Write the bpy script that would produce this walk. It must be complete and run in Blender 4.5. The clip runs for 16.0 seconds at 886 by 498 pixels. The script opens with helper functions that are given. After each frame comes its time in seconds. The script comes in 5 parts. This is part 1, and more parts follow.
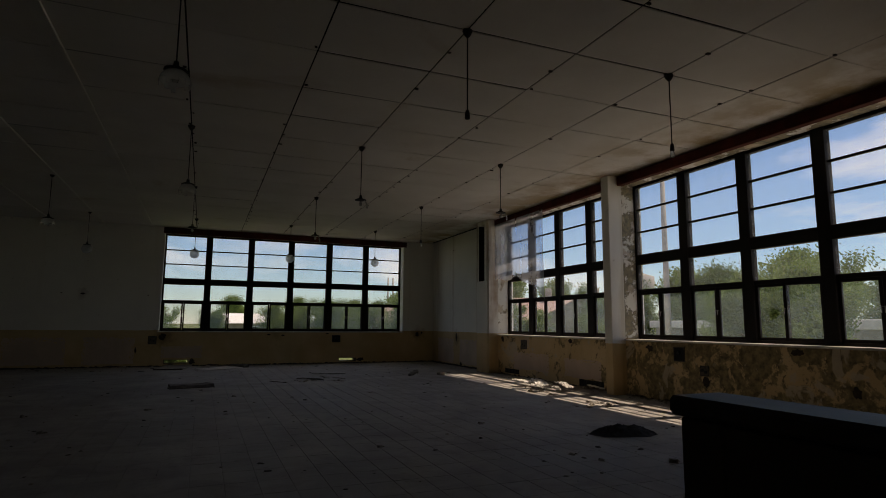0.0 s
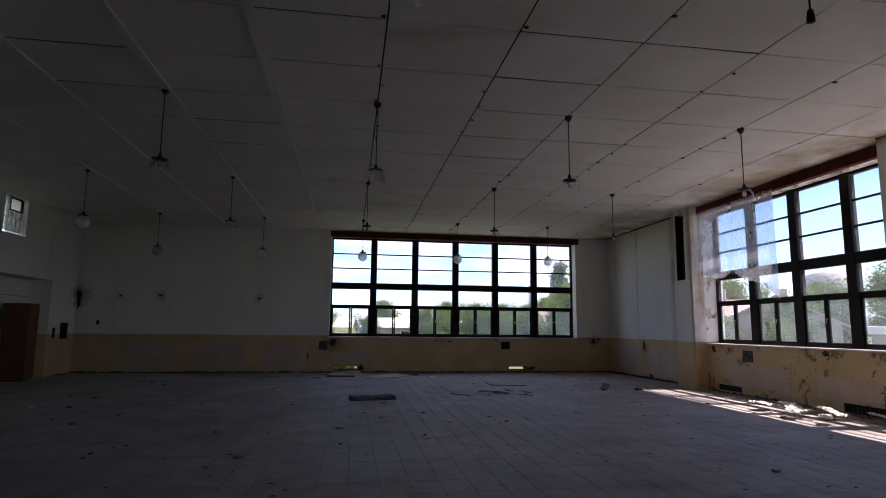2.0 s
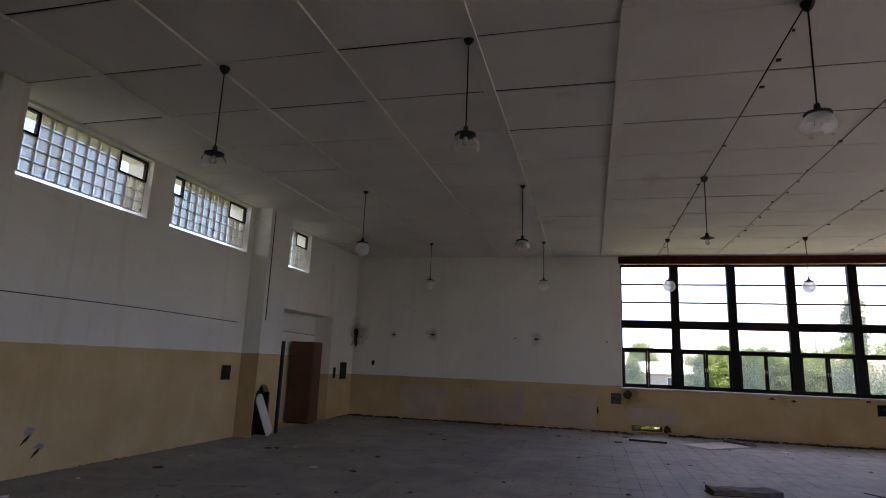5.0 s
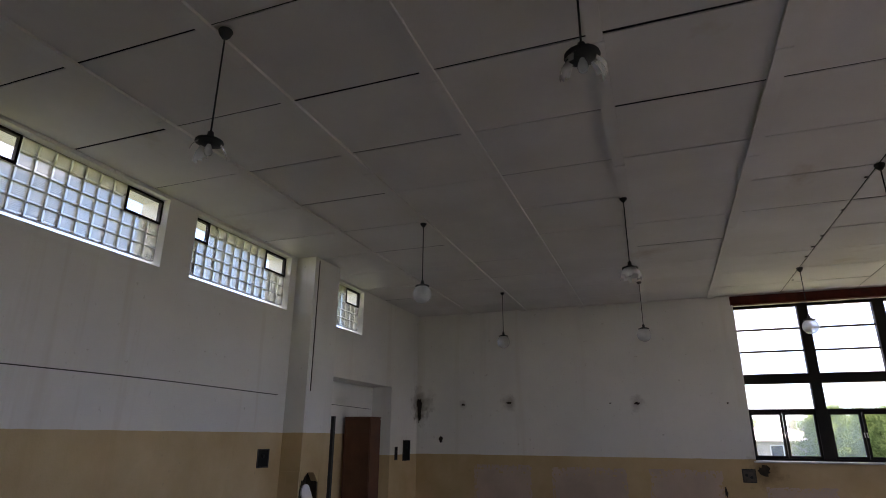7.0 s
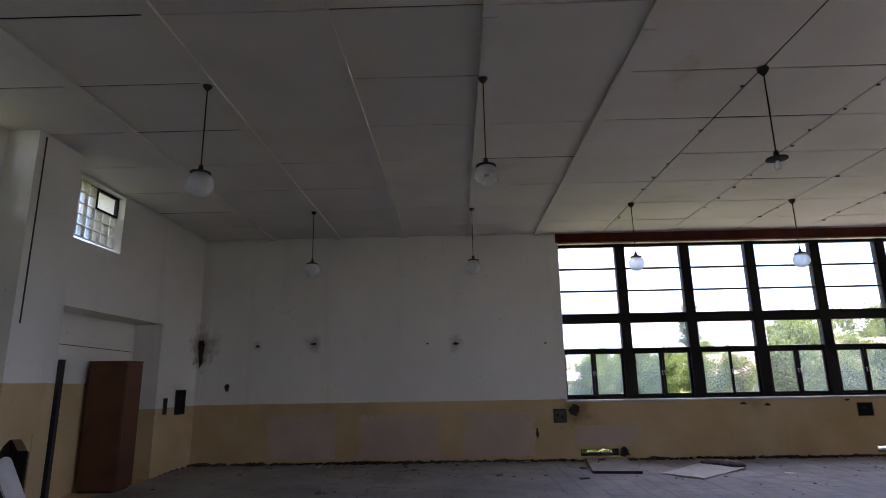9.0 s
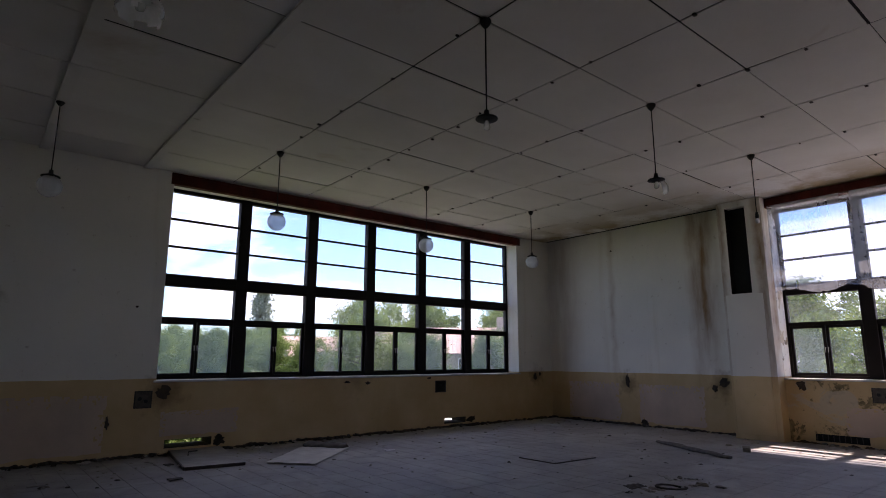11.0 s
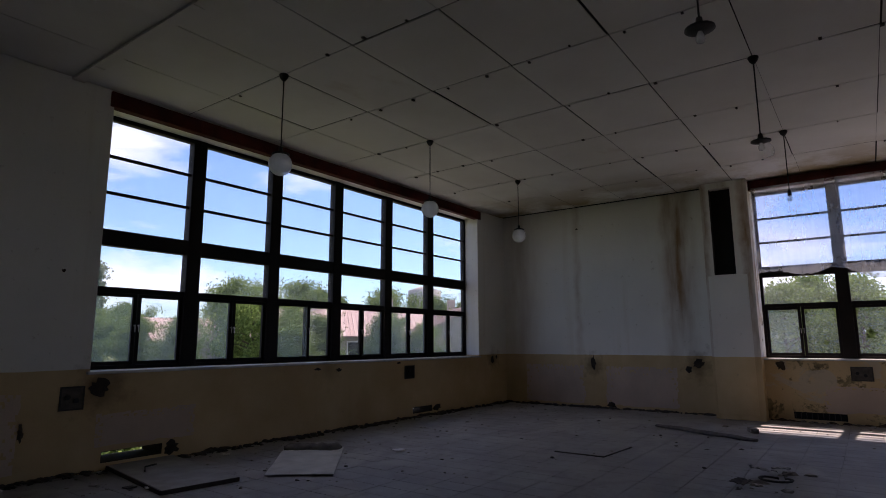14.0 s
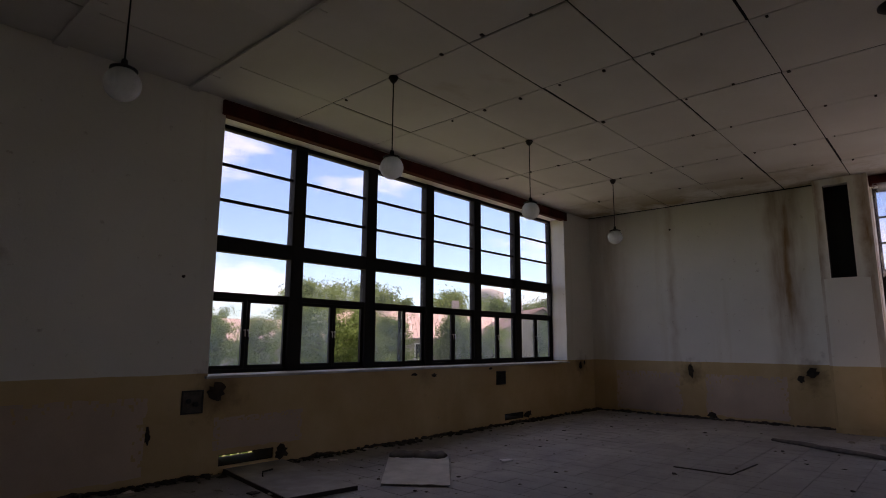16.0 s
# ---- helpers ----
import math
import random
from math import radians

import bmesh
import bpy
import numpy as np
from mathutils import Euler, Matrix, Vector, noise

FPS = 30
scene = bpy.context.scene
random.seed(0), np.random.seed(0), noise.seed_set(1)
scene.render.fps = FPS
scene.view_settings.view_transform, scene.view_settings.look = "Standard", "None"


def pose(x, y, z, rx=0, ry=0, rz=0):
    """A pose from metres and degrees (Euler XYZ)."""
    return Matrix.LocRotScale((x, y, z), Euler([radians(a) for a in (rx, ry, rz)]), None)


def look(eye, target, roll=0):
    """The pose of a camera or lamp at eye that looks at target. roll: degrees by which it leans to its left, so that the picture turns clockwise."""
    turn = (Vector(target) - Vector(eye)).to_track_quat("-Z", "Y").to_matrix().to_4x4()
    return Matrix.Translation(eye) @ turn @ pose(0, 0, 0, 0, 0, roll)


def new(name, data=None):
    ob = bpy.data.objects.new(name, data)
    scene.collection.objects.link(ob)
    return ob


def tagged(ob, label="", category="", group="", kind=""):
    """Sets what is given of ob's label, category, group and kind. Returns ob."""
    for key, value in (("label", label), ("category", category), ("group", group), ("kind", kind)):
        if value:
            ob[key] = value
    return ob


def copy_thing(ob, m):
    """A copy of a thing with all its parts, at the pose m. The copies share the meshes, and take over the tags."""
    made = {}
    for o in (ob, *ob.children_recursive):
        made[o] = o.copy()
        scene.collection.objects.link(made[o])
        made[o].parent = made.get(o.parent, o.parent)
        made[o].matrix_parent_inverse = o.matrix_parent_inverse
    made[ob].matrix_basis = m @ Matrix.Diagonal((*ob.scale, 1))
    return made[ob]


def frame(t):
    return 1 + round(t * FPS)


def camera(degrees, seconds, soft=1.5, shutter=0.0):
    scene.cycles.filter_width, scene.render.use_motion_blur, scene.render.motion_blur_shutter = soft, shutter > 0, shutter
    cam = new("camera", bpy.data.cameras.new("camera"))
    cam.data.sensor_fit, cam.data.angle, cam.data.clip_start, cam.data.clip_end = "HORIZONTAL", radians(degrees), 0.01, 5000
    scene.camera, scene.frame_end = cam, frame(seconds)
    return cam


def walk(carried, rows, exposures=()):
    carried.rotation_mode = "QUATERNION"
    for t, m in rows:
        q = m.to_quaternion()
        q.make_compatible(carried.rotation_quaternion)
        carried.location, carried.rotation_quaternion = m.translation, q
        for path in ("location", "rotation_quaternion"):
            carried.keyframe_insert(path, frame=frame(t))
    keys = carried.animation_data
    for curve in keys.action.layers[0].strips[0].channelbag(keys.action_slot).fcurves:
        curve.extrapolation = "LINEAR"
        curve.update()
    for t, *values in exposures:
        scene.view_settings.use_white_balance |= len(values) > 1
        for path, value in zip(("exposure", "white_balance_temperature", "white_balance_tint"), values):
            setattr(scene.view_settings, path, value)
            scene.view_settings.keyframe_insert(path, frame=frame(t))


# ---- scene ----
cam = camera(75.2, 16.0, soft=0.95)
PATH = [
    (0, (0.362, 0.939, 1.474), (1.12, 2.771, 1.736), 0.4),
    (0.5, (0.312, 1.485, 1.507), (1.049, 3.332, 1.718), 0.4),
    (1, (0.187, 2.034, 1.512), (0.779, 3.928, 1.76), 0.7),
    (1.5, (-0.067, 2.559, 1.526), (0.349, 4.496, 1.803), 0.8),
    (2, (-0.292, 3.105, 1.518), (0.016, 5.062, 1.79), 0.6),
    (2.5, (-0.52, 3.622, 1.519), (-0.34, 5.596, 1.781), 1.1),
    (3, (-0.749, 4.16, 1.533), (-0.659, 6.146, 1.744), 0.6),
    (3.5, (-1.011, 4.711, 1.539), (-1.137, 6.695, 1.761), 2.3),
    (4, (-1.313, 5.235, 1.576), (-1.603, 7.198, 1.823), 2.2),
    (4.5, (-1.575, 5.801, 1.624), (-1.967, 7.739, 1.925), 1.6),
    (5, (-1.854, 6.326, 1.65), (-2.348, 8.224, 2.039), 2.3),
    (5.2, (-1.954, 6.52, 1.673), (-2.445, 8.411, 2.098), 1.7),
    (7.3, (-2.884, 8.74, 1.654), (-3.572, 10.51, 2.279), 0.3),
    (7.5, (-2.971, 8.949, 1.672), (-3.668, 10.726, 2.269), 0.1),
    (8, (-3.136, 9.517, 1.649), (-3.777, 11.336, 2.179), -0.5),
    (8.5, (-3.267, 10.046, 1.631), (-3.725, 11.926, 2.136), -0.1),
    (9, (-3.353, 10.563, 1.632), (-3.391, 12.511, 2.081), -1.0),
    (9.5, (-3.406, 11.08, 1.619), (-3.109, 13.007, 2.066), 0.0),
    (10, (-3.497, 11.56, 1.623), (-2.826, 13.397, 2.041), -0.3),
    (10.2, (-3.517, 11.738, 1.611), (-2.691, 13.514, 2.016), -0.5),
    (12.3, (-3.839, 13.757, 1.542), (-2.273, 14.958, 1.863), 0.8),
    (12.5, (-3.884, 13.937, 1.543), (-2.284, 15.098, 1.849), 0.5),
    (13, (-4.006, 14.452, 1.539), (-2.376, 15.566, 1.86), 0.5),
    (13.5, (-4.188, 14.968, 1.545), (-2.578, 16.112, 1.86), 0.3),
    (14, (-4.286, 15.435, 1.546), (-2.692, 16.6, 1.864), -0.2),
    (14.5, (-4.409, 15.777, 1.546), (-2.809, 16.934, 1.863), 0.0),
    (15, (-4.537, 15.993, 1.559), (-2.937, 17.155, 1.86), -1.0),
    (15.5, (-4.579, 16.052, 1.545), (-3.047, 17.298, 1.863), -0.1),
    (16, (-4.539, 16.121, 1.619), (-3.069, 17.438, 1.941), 0.3),
]

EXPO = [(t, 0.8 + e, k, g) for t, e, k, g in ((0.0, -1.2, 8800, 20), (0.3, -0.47, 7900, 29), (0.7, -0.13, 7100, 30), (1.5, -0.02, 6900, 30), (2.5, 0.38, 7000, 33), (3.5, 0.84, 7300, 35), (5.0, 1.35, 7700, 36), (8.0, 1.6, 7500, 35), (9.0, 1.48, 7200, 35), (10.0, 0.85, 7200, 34), (12.5, -0.2, 6850, 31), (14.5, -0.33, 7350, 33), (16.0, -0.2, 8300, 38))]
walk(cam, [(t, look(eye, target, roll)) for t, eye, target, roll in PATH], EXPO)

# ---- plan of the hall (metres) ----
XW, XE, YS, YN, ZC = -9.0, 9.15, -3.5, 23.207, 4.85
XP = 8.985             # inner face of the parapet under the east windows
SILL, HEAD = 1.20, 4.66
NWIN = (-1.02, 7.83)   # north window opening along x
EBAY1 = (11.48, 17.17)  # east window openings along y
EBAY2 = (5.46, 11.22)
GROUND = -0.56

# ---- world and light ----
world = bpy.data.worlds.new("sky")
scene.world = world
world.use_nodes = True
wn = world.node_tree
wn.nodes.clear()


def wnode(kind, **values):
    n = wn.nodes.new(kind)
    for k, v in values.items():
        n.inputs[k].default_value = v
    return n


sky = wn.nodes.new("ShaderNodeTexSky")
sky.sky_type, sky.sun_disc = "NISHITA", False
sky.sun_elevation, sky.sun_rotation = radians(62.6), radians(93)
sky.air_density, sky.dust_density, sky.ozone_density = 1.0, 0.25, 2.0
wc = wn.nodes.new("ShaderNodeTexCoord")
wm = wn.nodes.new("ShaderNodeMapping")
wm.inputs["Scale"].default_value = (1.0, 1.0, 3.2)
wz = wnode("ShaderNodeTexNoise", Scale=2.1, Detail=7.0, Roughness=0.58, Distortion=0.35)
wr = wn.nodes.new("ShaderNodeMapRange")
for key, v in (("From Min", 0.47), ("From Max", 0.66), ("To Min", 0.0), ("To Max", 0.85)):
    wr.inputs[key].default_value = v
wx = wn.nodes.new("ShaderNodeMix")
wx.data_type = "RGBA"
wx.inputs["B"].default_value = (8.2, 8.8, 9.6, 1)
wb = wnode("ShaderNodeBackground", Strength=0.15)
wo = wn.nodes.new("ShaderNodeOutputWorld")
wn.links.new(wc.outputs["Generated"], wm.inputs["Vector"])
wn.links.new(wm.outputs["Vector"], wz.inputs["Vector"])
wn.links.new(wz.outputs["Fac"], wr.inputs["Value"])
wn.links.new(wr.outputs["Result"], wx.inputs["Factor"])
wg = wn.nodes.new("ShaderNodeMix")   # a clear summer blue between the clouds
wg.data_type, wg.blend_type = "RGBA", "MULTIPLY"
wg.inputs["Factor"].default_value = 1.0
wg.inputs["B"].default_value = (0.66, 0.88, 1.12, 1)
wn.links.new(sky.outputs["Color"], wg.inputs["A"])
wn.links.new(wg.outputs["Result"], wx.inputs["A"])
wn.links.new(wx.outputs["Result"], wb.inputs["Color"])
wn.links.new(wb.outputs["Background"], wo.inputs["Surface"])

sun_data = bpy.data.lights.new("sun", "SUN")
sun_data.energy, sun_data.angle, sun_data.color = 5.0, radians(0.55), (1.0, 0.95, 0.87)
sun = new("sun", sun_data)
sun.matrix_world = look((0.517 * 60, -0.03 * 60, 60), (0, 0, 0))


def portal(name, eye, target, w, h):
    """Marks a window opening as the way in for the sky's light."""
    d = bpy.data.lights.new(name, "AREA")
    d.shape, d.size, d.size_y = "RECTANGLE", w, h
    d.cycles.is_portal = True
    ob = new(name, d)
    ob.matrix_world = look(eye, target)
    return ob


portal("portal", ((NWIN[0] + NWIN[1]) / 2, YN + 0.53, 2.93), (3.40, 0, 2.93), 8.8, 3.3)
portal("portal", (9.56, 14.33, 2.93), (0, 14.33, 2.93), 5.7, 3.4)
portal("portal", (9.56, 8.34, 2.93), (0, 8.34, 2.93), 5.7, 3.4)


# ---- materials ----
class Nodes:
    """A small builder for node materials."""

    def __init__(self, name):
        self.mat = bpy.data.materials.new(name)
        self.mat.use_nodes = True
        self.t = self.mat.node_tree
        self.t.nodes.clear()
        self.out = self.t.nodes.new("ShaderNodeOutputMaterial")
        self.geo = self.t.nodes.new("ShaderNodeNewGeometry")
        self.pos = self.geo.outputs["Position"]

    def put(self, node, key, value):
        s = node.inputs[key]
        if isinstance(value, bpy.types.NodeSocket):
            self.t.links.new(value, s)
        elif isinstance(value, tuple) and len(value) == 3 and s.type == "RGBA":
            s.default_value = (*value, 1)
        else:
            s.default_value = value

    def node(self, kind, **values):
        n = self.t.nodes.new(kind)
        for k, v in values.items():
            self.put(n, k.replace("_", " "), v)
        return n

    def noise(self, scale, detail=4.0, rough=0.55, vec=None, distort=0.0):
        n = self.node("ShaderNodeTexNoise", Scale=scale, Detail=detail, Roughness=rough, Distortion=distort)
        self.t.links.new(vec or self.pos, n.inputs["Vector"])
        return n.outputs["Fac"]

    def stretch(self, x, y, z):
        n = self.node("ShaderNodeMapping", Scale=(x, y, z))
        self.t.links.new(self.pos, n.inputs["Vector"])
        return n.outputs["Vector"]

    def ramp(self, value, lo, hi, a=0.0, b=1.0):
        n = self.node("ShaderNodeMapRange")
        n.clamp = True
        for k, v in (("Value", value), ("From Min", lo), ("From Max", hi), ("To Min", a), ("To Max", b)):
            self.put(n, k, v)
        return n.outputs["Result"]

    def math(self, op, a, b=0.0):
        n = self.t.nodes.new("ShaderNodeMath")
        n.operation = op
        for i, v in ((0, a), (1, b)):
            if isinstance(v, bpy.types.NodeSocket):
                self.t.links.new(v, n.inputs[i])
            else:
                n.inputs[i].default_value = v
        return n.outputs[0]

    def mix(self, fac, a, b, how="MIX"):
        n = self.t.nodes.new("ShaderNodeMix")
        n.data_type, n.blend_type = "RGBA", how
        self.put(n, "Factor", fac)
        self.put(n, "A", a)
        self.put(n, "B", b)
        return n.outputs["Result"]

    def axis(self, which):
        n = self.node("ShaderNodeSeparateXYZ")
        self.t.links.new(self.pos, n.inputs[0])
        return n.outputs[which]

    def each(self):
        return self.node("ShaderNodeObjectInfo").outputs["Random"]

    def island(self):
        return self.geo.outputs["Random Per Island"]

    def done(self, colour, rough=0.8, metal=0.0, bump=None, strength=0.3, dist=0.01, spec=0.4, **more):
        p = self.node("ShaderNodeBsdfPrincipled", Base_Color=colour, Roughness=rough, Metallic=metal)
        p.inputs["Specular IOR Level"].default_value = spec
        for k, v in more.items():
            self.put(p, k.replace("_", " "), v)
        if bump is not None:
            b = self.node("ShaderNodeBump", Strength=strength, Distance=dist, Height=bump)
            self.t.links.new(b.outputs["Normal"], p.inputs["Normal"])
        self.t.links.new(p.outputs["BSDF"], self.out.inputs["Surface"])
        return self.mat


def plain(name, c, rough=0.75, metal=0.0, vary=0.25, scale=4.0, fine=45.0, strength=0.25, spec=0.4):
    """A surface with broad stains and fine grain round one base colour."""
    n = Nodes(name)
    dark = tuple(v * (1 - vary) for v in c)
    light = tuple(min(1, v * (1 + vary * 0.5)) for v in c)
    broad, grain = n.noise(scale, 5), n.noise(fine, 3)
    col = n.mix(n.ramp(broad, 0.35, 0.68), dark, light)
    col = n.mix(n.ramp(grain, 0.3, 0.75, 0.0, 0.35), col, dark)
    return n.done(col, n.ramp(broad, 0.3, 0.7, rough * 0.85, min(1, rough * 1.1)), metal, n.math("ADD", grain, broad), strength, 0.004, spec)


def wall_paint(name, dado, mould=0.0, streak=0.5, runs=(), smears=()):
    """Limewashed plaster over an ochre dado, with drips, grime and (near the parapets) flaking mould."""
    n = Nodes(name)
    z = n.math("ADD", n.axis(2), n.ramp(n.noise(3.0), 0, 1, -0.012, 0.012))
    low = n.ramp(z, dado - 0.004, dado + 0.004, 1, 0)
    white = n.mix(n.ramp(n.noise(0.7, 6), 0.3, 0.7), (0.77, 0.765, 0.715), (0.86, 0.85, 0.785))
    ochre = n.mix(n.ramp(n.noise(1.1, 6), 0.32, 0.7), (0.56, 0.40, 0.21), (0.68, 0.52, 0.30))
    col = n.mix(low, white, ochre)
    drip = n.noise(1.0, 5, 0.6, n.stretch(2.6, 2.6, 0.16))
    col = n.mix(n.ramp(drip, 0.57, 0.75, 0.0, streak), col, (0.42, 0.31, 0.15))
    fleck = n.noise(9.0, 6, 0.65)
    col = n.mix(n.ramp(fleck, 0.64, 0.76, 0.0, 0.55), col, (0.30, 0.24, 0.17))
    for y, w, s in runs:   # rusty water runs down from the ceiling
        off = n.math("ABSOLUTE", n.math("SUBTRACT", n.math("ADD", n.axis(1), n.ramp(n.noise(2.5, 4), 0, 1, -0.12, 0.12)), y))
        run = n.math("MULTIPLY", n.ramp(off, 0.0, w, 1, 0), n.ramp(n.noise(1.2, 5, 0.6, n.stretch(3, 3, 0.5)), 0.3, 0.62, 0.15, 1))
        run = n.math("MULTIPLY", run, n.ramp(n.axis(2), 0.9, 2.6, 0.2, s))
        col = n.mix(run, col, (0.29, 0.155, 0.06))
    for x, y, z, r, s in smears:   # sooty brown smears round the holes in the plaster
        d = n.node("ShaderNodeVectorMath")
        d.operation = "DISTANCE"
        n.t.links.new(n.pos, d.inputs[0])
        d.inputs[1].default_value = (x, y, z)
        far = n.math("MULTIPLY", d.outputs["Value"], n.ramp(n.noise(6.0, 5, 0.6), 0.3, 0.7, 0.55, 1.6))
        col = n.mix(n.math("POWER", n.ramp(far, 0.0, r * 1.25, s, 0), 1.5), col, (0.12, 0.072, 0.03))
    flake = n.noise(2.1, 7, 0.62, distort=0.6)
    if mould:
        reach = n.ramp(n.axis(1), 11.4, 13.2, 0.44, 0.57)
        edge = n.ramp(n.math("SUBTRACT", n.math("ADD", flake, n.ramp(n.noise(14, 7, 0.7), 0.3, 0.7, -0.09, 0.09)), reach), -0.01, 0.04)
        col = n.mix(n.math("MULTIPLY", edge, 0.85), col, n.mix(n.ramp(n.noise(9, 6, 0.65), 0.35, 0.62), (0.045, 0.042, 0.025), (0.30, 0.24, 0.12)))
        bare = n.ramp(n.noise(1.4, 6, 0.6, distort=0.9), 0.57, 0.60)
        col = n.mix(n.math("MULTIPLY", bare, 0.8), col, (0.55, 0.47, 0.35))
    h = n.math("ADD", n.noise(34, 4), n.math("MULTIPLY", flake, 1.5))
    return n.done(col, 0.88, 0, h, 0.35, 0.006, 0.25)


SMEARS = ((-8.96, YN, 2.49, 0.42, 0.95), (-8.94, YN, 2.18, 0.22, 0.9), (-7.69, YN, 2.45, 0.11, 0.7), (-6.46, YN, 2.48, 0.20, 0.8), (-3.36, YN, 2.43, 0.17, 0.7), (-0.88, YN, 1.00, 0.36, 0.95), (8.5, YN, 1.12, 0.28, 0.9), (2.9, YN, 1.08, 0.3, 0.5))
M_WALL = wall_paint("limewashed_plaster", 1.225, streak=0.16, smears=SMEARS)
M_WALLW = wall_paint("limewashed_plaster_high_dado", 1.70, streak=0.25)
M_WALLE = wall_paint("mouldy_plaster", 1.225, mould=1.0, streak=0.5)
M_WALLP = wall_paint("stained_pier_plaster", 1.1, streak=0.7)
M_WALLR = wall_paint("rust_run_plaster", 1.225, streak=0.18, runs=((18.72, 0.44, 0.95), (18.95, 0.16, 0.5), (21.12, 0.13, 0.45), (22.7, 0.7, 0.4)), smears=((XE, 20.8, 0.98, 0.30, 0.9), (XE, 18.46, 1.02, 0.34, 0.9)))
M_WALLC = wall_paint("mouldy_chase_plaster", 1.225, streak=0.5, runs=((17.23, 0.16, 1.0), (18.04, 0.10, 0.8), (17.65, 0.1, 0.3)))


def ceiling_paint():
    n = Nodes("fibreboard_ceiling")
    col = n.mix(n.ramp(n.noise(0.8, 6), 0.3, 0.72), (0.70, 0.685, 0.64), (0.82, 0.81, 0.77))
    col = n.mix(n.ramp(n.island(), 0, 1, 0.0, 0.22), col, (0.60, 0.58, 0.53))
    rust = n.noise(0.45, 6, 0.6, distort=0.5)
    col = n.mix(n.ramp(rust, 0.63, 0.76, 0.0, 0.5), col, (0.40, 0.28, 0.15))
    edge = n.math("MULTIPLY", n.ramp(n.axis(0), 6.8, 8.7), n.ramp(n.noise(0.9, 6, 0.6), 0.40, 0.58))
    col = n.mix(n.math("MULTIPLY", edge, 0.85), col, (0.33, 0.235, 0.10))
    grain = n.noise(70, 3)
    return n.done(col, 0.92, 0, n.math("ADD", grain, n.noise(3, 4)), 0.3, 0.005, 0.2)


M_CEIL = ceiling_paint()
# near-black fill; stands in for shade in the chase slot and above the boards
M_DARK_FILL = plain("near_black_fill", (0.012, 0.011, 0.010), 0.95)


def tile_paint():
    n = Nodes("dusty_cement_tile")
    base = n.mix(n.each(), (0.25, 0.235, 0.22), (0.30, 0.285, 0.27))
    base = n.mix(n.ramp(n.island(), 0, 1, 0.0, 0.35), base, (0.20, 0.19, 0.18))
    dust = n.noise(0.55, 7, 0.62, distort=0.3)
    col = n.mix(n.ramp(dust, 0.36, 0.66, 0.1, 0.85), base, (0.46, 0.445, 0.42))
    spot = n.noise(5.5, 6, 0.65)
    col = n.mix(n.ramp(spot, 0.60, 0.72, 0, 0.6), col, (0.15, 0.14, 0.13))
    grit = n.noise(60, 4, 0.7)
    col = n.mix(n.ramp(grit, 0.60, 0.75, 0, 0.45), col, (0.47, 0.45, 0.41))
    return n.done(n.mix(n.ramp(n.noise(1.7, 6, 0.6, distort=0.8), 0.45, 0.68, 0, 0.5), col, (0.19, 0.18, 0.175)), n.ramp(dust, 0.3, 0.7, 0.55, 0.85), 0, n.math("ADD", grit, spot), 0.35, 0.004, 0.35)


M_TILE = tile_paint()


def joint_paint():
    """Dark grout, filled with the same pale dust that lies over the tiles."""
    n = Nodes("dusty_grout")
    dust = n.noise(0.55, 7, 0.62, distort=0.3)
    col = n.mix(n.ramp(n.math("ADD", dust, n.ramp(n.noise(2.6, 5, 0.6), 0.3, 0.7, -0.07, 0.07)), 0.36, 0.50), (0.10, 0.095, 0.09), (0.41, 0.395, 0.37))
    return n.done(col, 0.95, 0, n.noise(50, 3), 0.3, 0.003, 0.2)


M_JOINT = joint_paint()
M_FRAME = plain("blackened_brown_frame_paint", (0.013, 0.010, 0.009), 0.7, vary=0.4, spec=0.2)
M_BEAM = plain("oxide_red_lintel", (0.10, 0.022, 0.015), 0.85, vary=0.4, spec=0.15)
M_SILL = plain("pale_stone_sill", (0.62, 0.60, 0.57), 0.7, vary=0.3)
M_BLACK = plain("black_paint", (0.02, 0.02, 0.02), 0.6)
M_DARKWOOD = plain("dark_varnished_wood", (0.050, 0.032, 0.026), 0.5, vary=0.4, fine=25)
M_BROWN = plain("red_brown_wood", (0.16, 0.068, 0.036), 0.6, vary=0.35, scale=2, fine=30)
M_PALE = plain("dusty_white_board", (0.40, 0.385, 0.36), 0.85, vary=0.25)
M_BOARD = plain("dusty_off_white_board", (0.62, 0.60, 0.56), 0.85, vary=0.2)
M_CARD = plain("grey_pasteboard", (0.42, 0.40, 0.37), 0.9, vary=0.3)
M_RUBBLE = plain("plaster_rubble", (0.30, 0.27, 0.23), 0.95, vary=0.5, scale=14)
M_DARKRUB = plain("dark_rubble", (0.085, 0.075, 0.065), 0.95, vary=0.5, scale=14)
M_CLOTH = plain("dark_rag", (0.045, 0.047, 0.055), 0.95, vary=0.5, scale=12)
M_METAL = plain("worn_grey_metal", (0.45, 0.44, 0.42), 0.45, metal=0.8)
M_WHITE = plain("white_enamel", (0.78, 0.77, 0.74), 0.45, vary=0.15)
M_PINK = plain("bare_pinkish_plaster", (0.62, 0.48, 0.375), 0.95, vary=0.16, scale=1.3)
M_FIBRE = plain("dirty_grey_fibre", (0.17, 0.155, 0.14), 0.95, vary=0.45, scale=9)
M_SCAR = plain("torn_brown_plaster", (0.115, 0.078, 0.050), 0.95, vary=0.6, scale=7)
# dark brown of the wall scars; also the painted shade in vents and broken pier
M_SOOT_SHADE = plain("soot_rust_and_shade", (0.055, 0.038, 0.024), 0.95, vary=0.5, scale=9)


